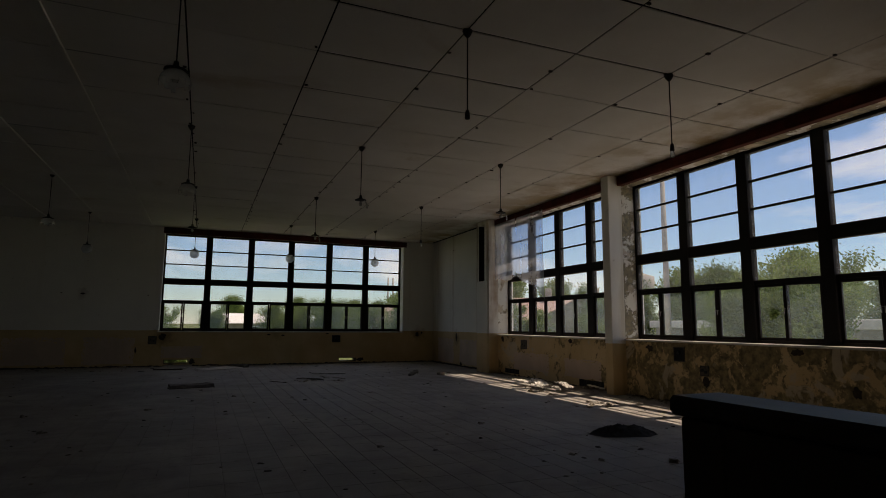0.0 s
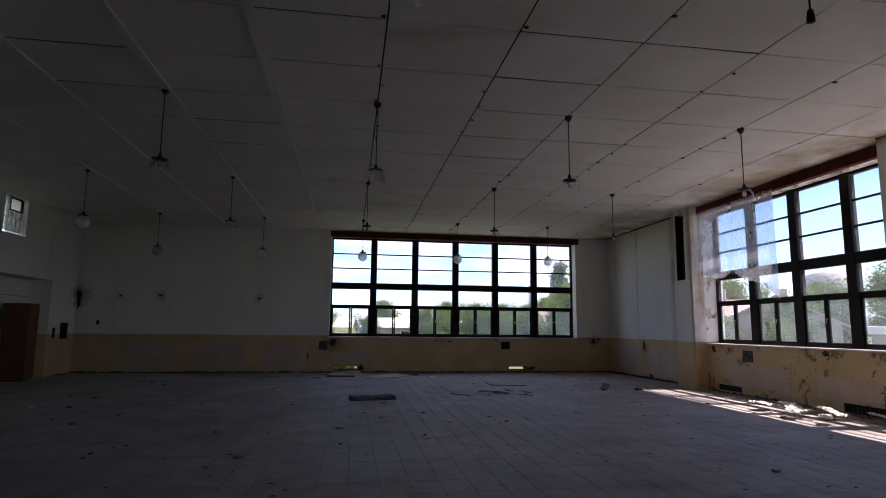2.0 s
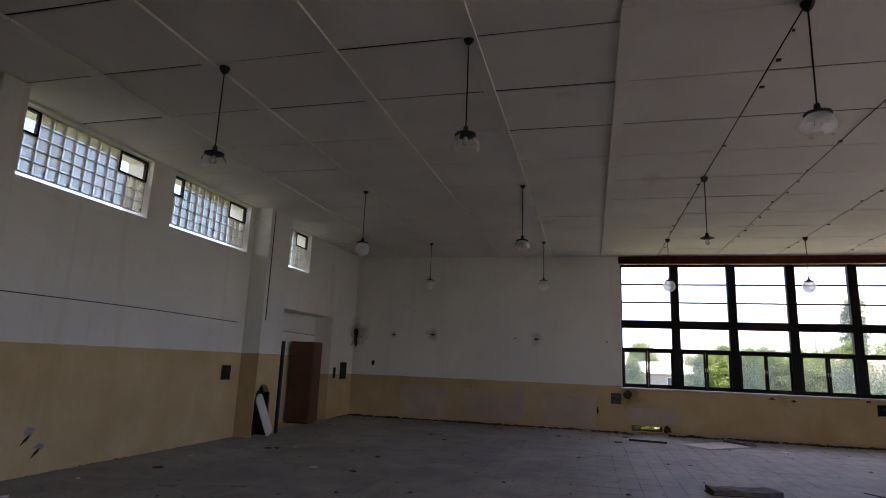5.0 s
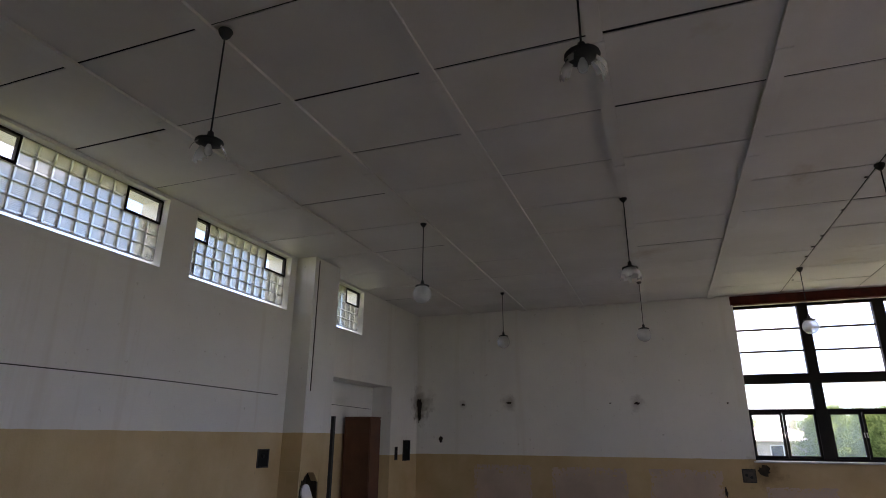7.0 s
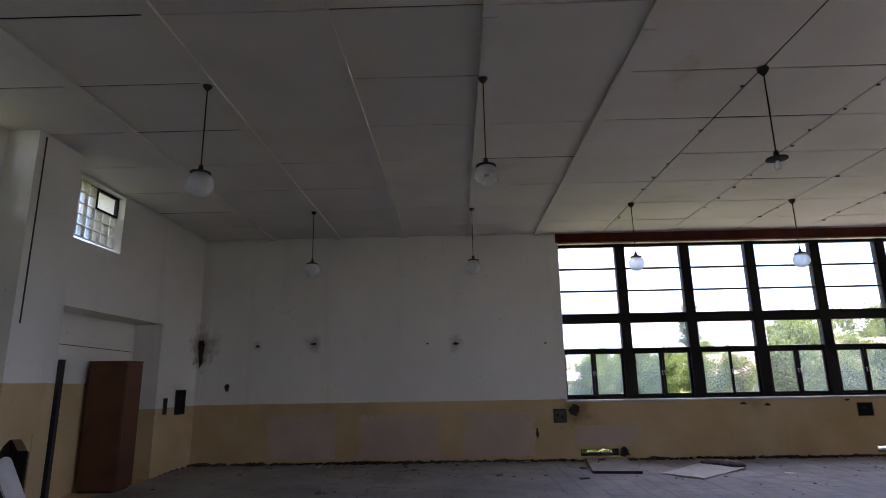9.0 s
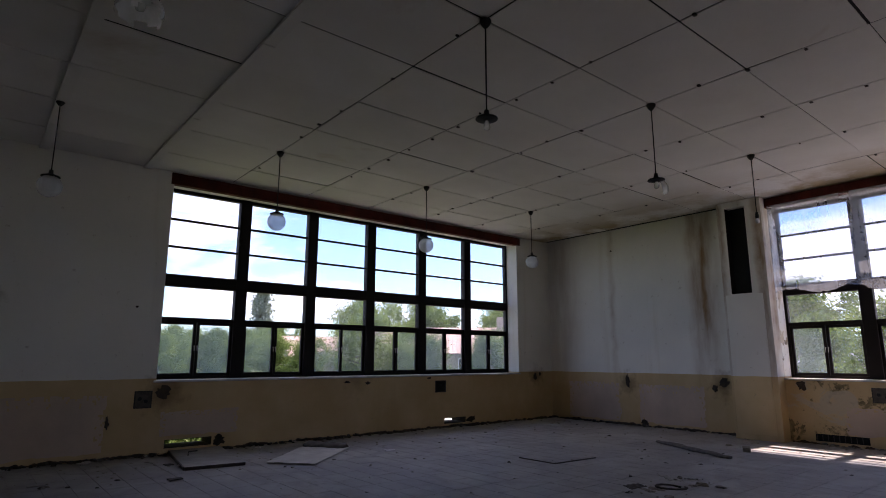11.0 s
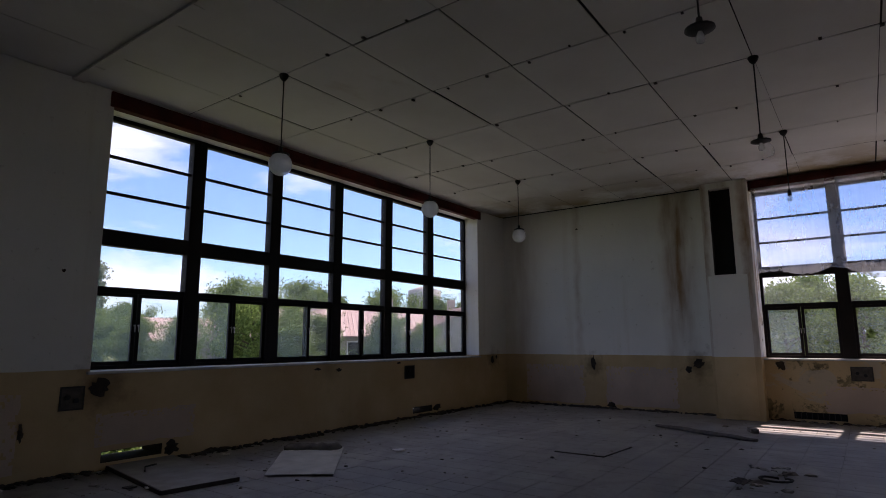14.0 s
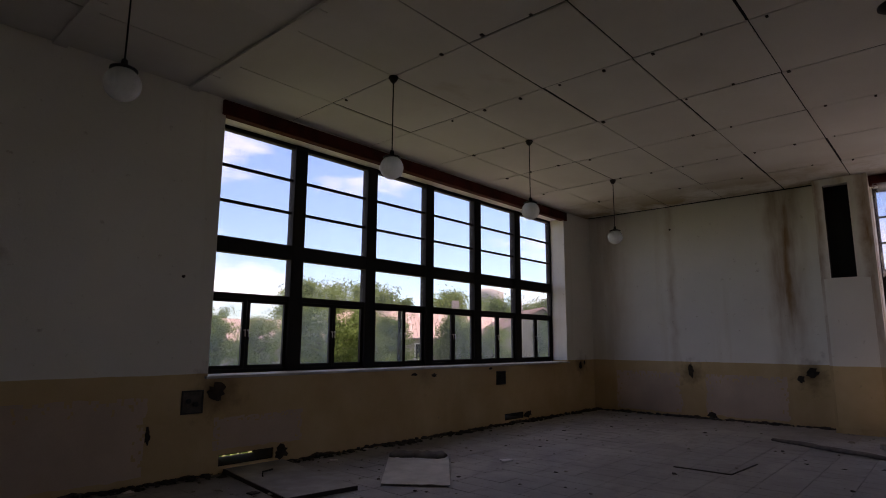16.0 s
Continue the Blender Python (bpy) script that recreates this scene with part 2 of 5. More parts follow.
def glass(name, dust, tint=(1, 1, 1), grime=(0.62, 0.68, 0.72), gloss=0.05):
    """Window glass: clear where clean, with a film of dust that scatters light."""
    n = Nodes(name)
    clear = n.node("ShaderNodeBsdfTransparent", Color=tint)
    shine = n.node("ShaderNodeBsdfGlossy", Color=(1, 1, 1), Roughness=gloss)
    film = n.node("ShaderNodeBsdfTranslucent", Color=grime)
    face = n.node("ShaderNodeBsdfDiffuse", Color=grime)
    body = n.node("ShaderNodeMixShader", Fac=0.35)
    n.t.links.new(film.outputs[0], body.inputs[1])
    n.t.links.new(face.outputs[0], body.inputs[2])
    streaks = n.math("ADD", n.math("MULTIPLY", n.noise(1.6, 6, 0.6), 0.6), n.math("MULTIPLY", n.noise(1.0, 5, 0.6, n.stretch(6, 6, 0.5)), 0.4))
    amount = n.ramp(streaks, 0.34, 0.68, dust * 0.6, min(0.9, dust * 1.3))
    a = n.node("ShaderNodeMixShader", Fac=amount)
    n.t.links.new(clear.outputs[0], a.inputs[1])
    n.t.links.new(body.outputs[0], a.inputs[2])
    lw = n.node("ShaderNodeLayerWeight", Blend=0.5)
    b = n.node("ShaderNodeMixShader", Fac=n.ramp(n.math("POWER", lw.outputs["Facing"], 5.0), 0, 1, 0.02, 0.5))
    n.t.links.new(a.outputs[0], b.inputs[1])
    n.t.links.new(shine.outputs[0], b.inputs[2])
    n.t.links.new(b.outputs[0], n.out.inputs["Surface"])
    return n.mat


M_GLASS = glass("window_glass", 0.05)
M_DUSTY = glass("dusty_window_glass", 0.09, grime=(0.52, 0.66, 0.68))
M_HAZY = glass("hazy_window_glass", 0.115, grime=(0.52, 0.66, 0.68))
M_CURTAIN = glass("milky_plastic_sheet", 0.26, tint=(0.66, 0.70, 0.80), grime=(0.66, 0.70, 0.76), gloss=0.3)
M_BLOCK = glass("ribbed_glass_block", 0.38, tint=(0.80, 0.80, 0.75), grime=(0.74, 0.73, 0.67), gloss=0.15)
M_GLOBE = glass("milk_glass", 0.62, grime=(0.85, 0.86, 0.86), gloss=0.12)
M_SHARD = glass("frosted_glass_shard", 0.40, grime=(0.8, 0.82, 0.82), gloss=0.1)


CLEAR = {M_GLASS, M_HAZY}   # these panes let the daylight in


# ---- mesh helpers ----
def box(bm, x0, x1, y0, y1, z0, z1):
    vs = [bm.verts.new((x, y, z)) for z in (z0, z1) for y in (y0, y1) for x in (x0, x1)]
    for f in ((0, 2, 3, 1), (4, 5, 7, 6), (0, 1, 5, 4), (2, 6, 7, 3), (0, 4, 6, 2), (1, 3, 7, 5)):
        bm.faces.new([vs[i] for i in f])
    return vs


def soften(bm, width=0.004, segments=1):
    bmesh.ops.bevel(bm, geom=bm.edges[:], offset=width, segments=segments, affect="EDGES", profile=0.5)
    return bm


def block(x0, x1, y0, y1, z0, z1, width=0.0):
    bm = bmesh.new()
    box(bm, x0, x1, y0, y1, z0, z1)
    return soften(bm, width) if width else bm


def tube(bm, points, radii, seg=8, cap=True):
    """A round bar through points, with a radius at each."""
    rings = []
    pts = [Vector(p) for p in points]
    for i, p in enumerate(pts):
        d = (pts[min(i + 1, len(pts) - 1)] - pts[max(i - 1, 0)]).normalized()
        side = d.cross(Vector((0, 0, 1)) if abs(d.z) < 0.9 else Vector((1, 0, 0))).normalized()
        up = side.cross(d)
        r = radii[i] if isinstance(radii, (list, tuple)) else radii
        rings.append([bm.verts.new(p + r * (math.cos(a) * side + math.sin(a) * up)) for a in (2 * math.pi * k / seg for k in range(seg))])
    for a, b in zip(rings, rings[1:]):
        for k in range(seg):
            f = bm.faces.new((a[k], a[(k + 1) % seg], b[(k + 1) % seg], b[k]))
            f.smooth = True
    if cap:
        bm.faces.new(rings[0][::-1])
        bm.faces.new(rings[-1])


def lathe(bm, profile, seg=20, arc=None):
    """Turns (radius, z) pairs round the z axis; arc(k) may drop some of the slices."""
    rings = [[bm.verts.new((r * math.cos(2 * math.pi * k / seg), r * math.sin(2 * math.pi * k / seg), z)) for k in range(seg)] for r, z in profile]
    for j, (a, b) in enumerate(zip(rings, rings[1:])):
        for k in range(seg):
            if arc and not arc(j, k):
                continue
            f = bm.faces.new((a[k], a[(k + 1) % seg], b[(k + 1) % seg], b[k]))
            f.smooth = True
    for v in [v for v in bm.verts if not v.link_faces]:
        bm.verts.remove(v)


def mesh_of(name, bm, material):
    bmesh.ops.recalc_face_normals(bm, faces=bm.faces[:])
    me = bpy.data.meshes.new(name)
    bm.to_mesh(me)
    bm.free()
    me.materials.append(material)
    return me


def part(name, bm, material, parent, label="", at=None):
    """Links a bmesh (or a mesh) as one mesh object under a thing or under a part."""
    ob = new(name, bm if isinstance(bm, bpy.types.Mesh) else mesh_of(name, bm, material))
    ob.parent = parent
    ob.visible_shadow = ob.data.materials[0] not in CLEAR
    if at is not None:
        ob.matrix_basis = at
    return tagged(ob, label)


def thing(name, at, label, category, group="", kind=""):
    ob = new(name)
    ob.empty_display_size = 0.1
    ob.matrix_basis = at
    return tagged(ob, label, category, group, kind)


def solid(name, bm, material, label, category, at=None, group="", kind=""):
    ob = new(name, mesh_of(name, bm, material))
    if at is not None:
        ob.matrix_basis = at
    return tagged(ob, label, category, group, kind)


def structure(name, bm, material, label, category):
    return solid(name, bm, material, label, category, kind="structure")


def pierced(axis, a, b, us, zs, openings):
    """A wall along x or y between the planes a and b, with openings (u0, u1, z0, z1) right through it."""
    bm = bmesh.new()
    ucut = sorted({*us, *(v for o in openings for v in o[:2])})
    zcut = sorted({*zs, *(v for o in openings for v in o[2:])})

    def full(i, j):
        if not (0 <= i < len(ucut) - 1 and 0 <= j < len(zcut) - 1):
            return False
        u, z = (ucut[i] + ucut[i + 1]) / 2, (zcut[j] + zcut[j + 1]) / 2
        return not any(o[0] < u < o[1] and o[2] < z < o[3] for o in openings)

    def quad(*pts):
        bm.faces.new([bm.verts.new((u, w, z) if axis == "x" else (w, u, z)) for u, w, z in pts])

    for i in range(len(ucut) - 1):
        for j in range(len(zcut) - 1):
            if not full(i, j):
                continue
            u0, u1, z0, z1 = ucut[i], ucut[i + 1], zcut[j], zcut[j + 1]
            for w in (a, b):
                quad((u0, w, z0), (u1, w, z0), (u1, w, z1), (u0, w, z1))
            if not full(i - 1, j):
                quad((u0, a, z0), (u0, b, z0), (u0, b, z1), (u0, a, z1))
            if not full(i + 1, j):
                quad((u1, a, z0), (u1, b, z0), (u1, b, z1), (u1, a, z1))
            if not full(i, j - 1):
                quad((u0, a, z0), (u1, a, z0), (u1, b, z0), (u0, b, z0))
            if not full(i, j + 1):
                quad((u0, a, z1), (u1, a, z1), (u1, b, z1), (u0, b, z1))
    bmesh.ops.remove_doubles(bm, verts=bm.verts[:], dist=1e-5)
    return bm


# ---- the shell ----
TOP = ZC + 0.28
VENTS_N = [(-0.81, -0.03, 0.08, 0.22), (5.27, 5.95, 0.07, 0.20)]
wall_n = structure("wall_north", pierced("x", YN, YN + 0.52, (XW - 0.9, XE + 0.37), (-0.3, TOP), [(*NWIN, SILL - 0.04, HEAD), *VENTS_N]), M_WALL,
                   "white limewashed wall with a stained ochre dado", "wall")
# dark boxes line the vent tunnels, colouring them as if in shade
vent_shade_lining = bmesh.new()
for a, b, c, d in VENTS_N:
    box(vent_shade_lining, a + 0.002, b - 0.002, YN + 0.02, YN + 0.515, c - 0.004, c + 0.012)
    box(vent_shade_lining, a - 0.004, a + 0.014, YN + 0.02, YN + 0.515, c + 0.013, d)
    box(vent_shade_lining, b - 0.014, b + 0.004, YN + 0.02, YN + 0.515, c + 0.013, d)
    box(vent_shade_lining, a + 0.015, b - 0.015, YN + 0.02, YN + 0.515, d - 0.012, d + 0.004)
structure("vent_shade_lining", vent_shade_lining, M_SOOT_SHADE, "dark dirt lying in the wall vents", "vent")
wall_e = structure("wall_east", pierced("y", XP, XP + 0.54, (YS - 0.4, 17.18), (-0.3, TOP), [(*EBAY1, SILL - 0.04, HEAD), (*EBAY2, SILL - 0.04, HEAD)]), M_WALLE,
                   "ochre parapet wall with dark mould and flaking plaster", "wall")
structure("wall_east_end", block(XE, XP + 0.538, 17.182, YN, -0.3, TOP), M_WALLR, "stained white wall with rust-brown water runs", "wall")
GB = [(11.72, 14.12), (14.66, 17.06), (17.54, 19.94)]   # glass-block windows along y
GZ = (3.92, 4.80)
wall_w = structure("wall_west", pierced("y", XW, XW - 0.52, (YS - 0.4, 18.05), (-0.3, TOP), [(*g, GZ[0] - 0.1, GZ[1] + 0.01) for g in GB[:2]] + [(17.54, 18.05, GZ[0] - 0.1, GZ[1] + 0.01)]), M_WALLW,
                   "white wall over a high ochre dado", "wall")
NICHE = (18.13, 21.58, 2.80)
structure("wall_west_end", pierced("y", XW, XW - 0.52, (18.05, YN), (-0.3, TOP), [(18.05, 19.94, GZ[0] - 0.1, GZ[1] + 0.01), (NICHE[0], NICHE[1], 0, NICHE[2])]), M_WALL,
          "white wall with an ochre dado and a shallow niche", "wall")
structure("wall_niche", block(XW - 0.9, XW - 0.52, NICHE[0] - 0.2, 20.42, -0.3, NICHE[2] + 0.3), M_WALLW, "back of the niche, white over a high ochre dado", "wall")
structure("wall_niche", block(XW - 0.9, XW - 0.52, 20.422, NICHE[1] + 0.2, -0.3, NICHE[2] + 0.3), M_WALL, "back of the niche, white over ochre", "wall")
structure("wall_south", block(XW, XP, YS - 0.4, YS, -0.3, TOP), M_WALL, "plain white wall with an ochre dado", "wall")
def ragged_band(x0, x1, y0, y1, top, drops):
    """A strip of plaster with a broken lower edge, hanging from the height top."""
    bm = bmesh.new()
    n = len(drops) - 1
    rows = [[[bm.verts.new((x, y0 + (y1 - y0) * k / n, z)) for z in (top, top - drops[k])] for k in range(n + 1)] for x in (x0, x1)]
    for k in range(n):
        for row in rows:
            bm.faces.new((row[k][0], row[k + 1][0], row[k + 1][1], row[k][1]))
        for j in (0, 1):
            bm.faces.new((rows[0][k][j], rows[0][k + 1][j], rows[1][k + 1][j], rows[1][k][j]))
    for k in (0, n):
        bm.faces.new((rows[0][k][0], rows[0][k][1], rows[1][k][1], rows[1][k][0]))
    return bm


rnd0 = random.Random(2)
pier_w = thing("pier_west", pose(0, 0, 0), "white painted pier with an ochre dado and a broken corner", "pier", kind="structure")
part("shaft", block(XW, -8.59, 17.25, 18.13, 1.08, ZC), M_WALLW, pier_w)
part("foot", block(XW, -8.59, 17.86, 18.13, 0, 1.079), M_WALLW, pier_w)
part("foot", block(XW, -8.86, 17.25, 17.86, 0, 1.079), M_WALLW, pier_w)
part("skin", block(-8.858, -8.60, 17.25, 17.285, 0, 1.079), M_WALLW, pier_w)
part("broken_plaster", ragged_band(-8.72, -8.595, 17.287, 17.858, 1.08, [0.01 + 0.24 * (abs(k - 7) / 7) ** 2 * rnd0.uniform(0.7, 1.1) + rnd0.uniform(0, 0.02) for k in range(15)]), M_WALLW, pier_w, "ragged plaster edge over the hole")
structure("pier_west_near", block(XW, -8.59, 11.14, 11.50, 0, ZC, 0.01), M_WALLW, "white painted pier with a high ochre dado", "pier")
# brick-brown lining of the hole, its colour darkened further for the shade inside
hollow = bmesh.new()
box(hollow, -8.859, -8.82, 17.29, 17.855, 0, 1.07)
box(hollow, -8.82, -8.61, 17.82, 17.858, 0, 1.07)
structure("pier_hollow", hollow, M_SOOT_SHADE, "dark brown hollow inside the broken pier", "hole")
structure("pier_east", block(8.62, XP + 0.53, 11.225, 11.475, 0, ZC, 0.012), M_WALLP, "white pier between windows with stained foot", "pier")
structure("roof_slab", block(XW - 0.9, XE + 0.38, YS - 0.4, YN + 0.52, TOP, TOP + 0.25), M_DARK_FILL, "concrete roof slab above the boards", "roof")

# the pipe chase in the east wall, with a torn-open slot
chase = pierced("y", 8.66, XE, (17.175, 18.07), (0, ZC), [(17.49, 17.90, 2.89, 4.72)])
structure("pipe_chase", chase, M_WALLC, "plastered pipe chase with a torn-open black slot", "pier")
structure("chase_cover", block(8.645, 8.662, 17.29, 18.02, 0.10, 2.87, 0.003), M_WALL, "painted cover board over the lower pipe chase", "panel")
# thin black boxes line the slot, so its shade is put in by colour
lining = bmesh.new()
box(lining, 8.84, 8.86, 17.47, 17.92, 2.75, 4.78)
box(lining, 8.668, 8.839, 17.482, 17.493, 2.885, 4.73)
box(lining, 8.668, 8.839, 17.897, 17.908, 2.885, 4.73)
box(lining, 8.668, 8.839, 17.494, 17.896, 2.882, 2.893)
structure("chase_shade_lining", lining, M_DARK_FILL, "black void inside the pipe chase", "void")


def ceiling_mesh():
    bm = bmesh.new()
    rnd = random.Random(5)
    xs = [-9.0 + 1.5 * i for i in range(13)]
    ys = [11.42 - 1.2 * 13 + 1.2 * i for i in range(24)]
    for i in range(len(xs) - 1):
        for j in range(len(ys) - 1):
            y0, y1 = max(ys[j], YS), min(ys[j + 1], YN)
            x0, x1 = max(xs[i], XW), min(xs[i + 1], XE)
            if y1 - y0 < 0.05:
                continue
            gx, gy = 0.010, rnd.choice((0.002, 0.003, 0.012, 0.02) if i == 0 else (0.002, 0.006, 0.012, 0.018) if x0 < 3 else (0.002, 0.005, 0.010, 0.016))
            vs = box(bm, x0 + gx, x1 - gx, y0 + gy, y1 - gy, ZC, ZC + 0.008)
            for v in vs:
                v.co.z += rnd.uniform(-0.001, 0.007)
    for i in range(1, 6):   # cover strips over the western joints
        y = YS
        while y < YN - 0.2:
            y2 = min(y + rnd.uniform(1.8, 2.6), YN)
            dx = rnd.uniform(-0.006, 0.006)
            box(bm, xs[i] - 0.05 + dx, xs[i] + 0.085 + dx, y, y2 - 0.012, ZC - 0.032, ZC - 0.001)
            y = y2
    return bm


structure("ceiling", ceiling_mesh(), M_CEIL, "off-white fibreboard ceiling with open joints and water stains", "ceiling")
# near-black sheet close over the boards, coloured so the open joints look shaded
structure("ceiling_shade_sheet", block(XW - 0.02, XE, YS, YN, ZC + 0.018, ZC + 0.03), M_DARK_FILL, "dark space above the ceiling boards", "void")
floor = structure("floor", block(XW - 0.52, XE, YS, YN, -0.30, -0.006), M_JOINT, "dusty grey cement tile floor with grit", "floor")


# ---- windows ----
def sash(w, h, d=0.045, rail=0.05):
    bm = bmesh.new()
    box(bm, 0, rail, 0, d, 0, h)
    box(bm, w - rail, w, 0, d, 0, h)
    box(bm, rail, w - rail, 0.002, d - 0.002, 0, rail)
    box(bm, rail, w - rail, 0.002, d - 0.002, h - rail, h)
    return mesh_of("sash", bm, M_FRAME)


def pane_mesh(w, h, material, hole=None, name="pane"):
    """A thin pane; hole (x, z, radius) breaks a jagged gap into it."""
    bm = bmesh.new()
    if not hole:
        box(bm, 0, w, -0.002, 0.002, 0, h)
        return mesh_of(name, bm, material)
    rnd = random.Random(int(hole[0] * 1000) + 3)
    hx, hz, r = hole
    n = 24
    outer, inner = [], []
    for k in range(n):
        a = 2 * math.pi * k / n
        c, s = math.cos(a), math.sin(a)
        reach = min(((w - hx) / c if c > 1e-6 else -hx / c if c < -1e-6 else 9), ((h - hz) / s if s > 1e-6 else -hz / s if s < -1e-6 else 9))
        rr = r * rnd.uniform(0.6, 1.35)
        outer.append(bm.verts.new((hx + reach * c, 0, hz + reach * s)))
        inner.append(bm.verts.new((hx + rr * c, 0, hz + rr * s)))
    for k in range(n):
        bm.faces.new((outer[k], outer[(k + 1) % n], inner[(k + 1) % n], inner[k]))
    return mesh_of(name, bm, material)


def handle_mesh():
    bm = bmesh.new()
    tube(bm, [(0, 0, 0), (0, -0.035, 0)], 0.008, 6)
    tube(bm, [(0, -0.035, 0.01), (0, -0.038, -0.09)], [0.008, 0.006], 6)
    return mesh_of("handle", bm, M_METAL)


HANDLE = handle_mesh()


def window(name, at, width, cols, label, ajar=(), missing=(), broken=(), open_clear=(), film=None):
    """A tall steel-and-wood window of several bays: three lights above a transom, one below, and two casements.
    Local x runs along the wall, y goes outwards, z up from the floor."""
    win = thing(name, at, label, "window", kind="structure")
    pitch, m = width / cols, 0.11
    film = film or M_DUSTY
    z = {"bot": SILL, "cas": 1.25, "rail": 2.215, "low": 2.29, "tr0": 2.845, "tr1": 3.065}
    e = 0.05
    jamb = mesh_of("jamb", block(0, e, 0, 0.12, SILL, HEAD, 0.004), M_FRAME)
    part("jamb", jamb, None, win)
    part("jamb", jamb, None, win, at=pose(width - e, 0, 0))
    mull = mesh_of("mullion", block(-m, m, -0.02, 0.13, SILL + 0.002, HEAD - 0.002, 0.006), M_FRAME)
    for c in range(1, cols):
        part("mullion", mull, None, win, at=pose(c * pitch, 0, 0))
    part("head_rail", block(e, width - e, 0.005, 0.115, HEAD - 0.06, HEAD, 0.004), M_FRAME, win)
    part("bottom_rail", block(e, width - e, 0.003, 0.117, z["bot"], z["cas"], 0.004), M_FRAME, win)
    part("transom", block(e, width - e, -0.008, 0.12, z["tr0"], z["tr1"], 0.006), M_FRAME, win)
    cas_h = z["rail"] - z["cas"]
    top_h = (HEAD - 0.06 - z["tr1"]) / 3
    made = {}
    for c in range(cols):
        x0 = e if c == 0 else c * pitch + m
        inner = (width - e if c == cols - 1 else (c + 1) * pitch - m) - x0
        cas_w = inner / 2 - 0.005
        if c in (0, 1):   # the end bays are a little wider than the rest
            rail = mesh_of("rail", block(0, inner, 0.008, 0.11, z["rail"], z["low"]), M_FRAME)
            bar = mesh_of("glazing_bar", block(0, inner, 0.03, 0.075, -0.019, 0.019), M_FRAME)
            leaf = sash(cas_w, cas_h)
            low_pane = pane_mesh(inner, z["tr0"] - z["low"], M_GLASS)
            top_pane = pane_mesh(inner, top_h, M_GLASS)
            cas_pane = pane_mesh(cas_w - 0.1, cas_h - 0.1, film)
            clear_pane = pane_mesh(cas_w - 0.1, cas_h - 0.1, M_GLASS)
            made[c] = (rail, bar, leaf, low_pane, top_pane, cas_pane, clear_pane)
        rail, bar, leaf, low_pane, top_pane, cas_pane, clear_pane = made[0 if c in (0, cols - 1) else 1]
        part("rail", rail, None, win, at=pose(x0, 0, 0))
        part("pane", low_pane, None, win, at=pose(x0, 0.05, z["low"]))
        for k in range(3):
            zz = z["tr1"] + k * top_h
            if k:
                part("glazing_bar", bar, None, win, at=pose(x0, 0, zz))
            part("pane", top_pane, None, win, at=pose(x0, 0.052, zz))
        for side in (0, 1):
            turn = dict(ajar).get((c, side), 0)
            hinge = x0 if side == 0 else x0 + inner
            base = pose(hinge, 0.03, z["cas"]) @ pose(0, 0, 0, 0, 0, turn) @ pose(0.0 if side == 0 else -cas_w, 0, 0)
            lf = part("casement", leaf, None, win, at=base)
            if (c, side) not in missing:
                hole = dict(broken).get((c, side))
                shape = pane_mesh(cas_w - 0.1, cas_h - 0.1, film, hole) if hole else (clear_pane if (c, side) in open_clear else cas_pane)
                part("pane", shape, None, lf, at=pose(0.05, 0.022, 0.05))
            part("handle", HANDLE, None, lf, "small grey metal handle", at=pose(cas_w - 0.02 if side == 0 else 0.02, 0, cas_h * 0.55))
    return win


window("window_1", pose(NWIN[0], YN + 0.38, 0), NWIN[1] - NWIN[0], 6, "wide black-framed window with dusty casements", ajar=[((2, 0), -18)], missing=[(1, 1)], open_clear=[(2, 1), (3, 0)], film=M_HAZY)
window("window_2", pose(9.33, EBAY1[1], 0, 0, 0, -90), EBAY1[1] - EBAY1[0], 4, "black-framed window half hung with plastic", broken=[((1, 0), (0.2, 0.35, 0.09)), ((0, 1), (0.32, 0.2, 0.05))])
window("window_3", pose(9.33, EBAY2[1], 0, 0, 0, -90), EBAY2[1] - EBAY2[0], 4, "tall black-framed window with broken dusty panes", ajar=[((2, 1), 14)], broken=[((0, 0), (0.22, 0.14, 0.08)), ((2, 0), (0.26, 0.40, 0.09))])
structure("sill_north", block(NWIN[0] - 0.04, NWIN[1] + 0.03, YN - 0.05, YN + 0.385, SILL - 0.038, SILL - 0.002, 0.006), M_SILL, "pale dusty stone window sill", "sill")
structure("sill_east", block(XP - 0.05, 9.33, EBAY1[0] + 0.002, EBAY1[1] - 0.002, SILL - 0.038, SILL - 0.002, 0.006), M_SILL, "pale dusty stone window sill", "sill")
structure("sill_east", block(XP - 0.05, 9.33, EBAY2[0] + 0.002, EBAY2[1] - 0.002, SILL - 0.038, SILL - 0.002, 0.006), M_SILL, "pale dusty stone window sill", "sill")
structure("lintel_north", block(NWIN[0] - 0.05, NWIN[1] + 0.12, YN - 0.035, YN + 0.1, HEAD - 0.035, ZC - 0.02, 0.006), M_BEAM, "oxide-red painted lintel over the window", "lintel")
structure("lintel_east", block(XP - 0.12, XP + 0.02, EBAY1[0], EBAY1[1] + 0.01, HEAD - 0.03, ZC - 0.02, 0.006), M_BEAM, "oxide-red painted lintel over the window", "lintel")
structure("lintel_east", block(XP - 0.12, XP + 0.02, EBAY2[0], EBAY2[1] - 0.002, HEAD - 0.03, ZC - 0.02, 0.006), M_BEAM, "oxide-red painted lintel over the window", "lintel")


M_PLATE = plain("dirty_box_plate", (0.115, 0.098, 0.08), 0.8, vary=0.4, scale=12)


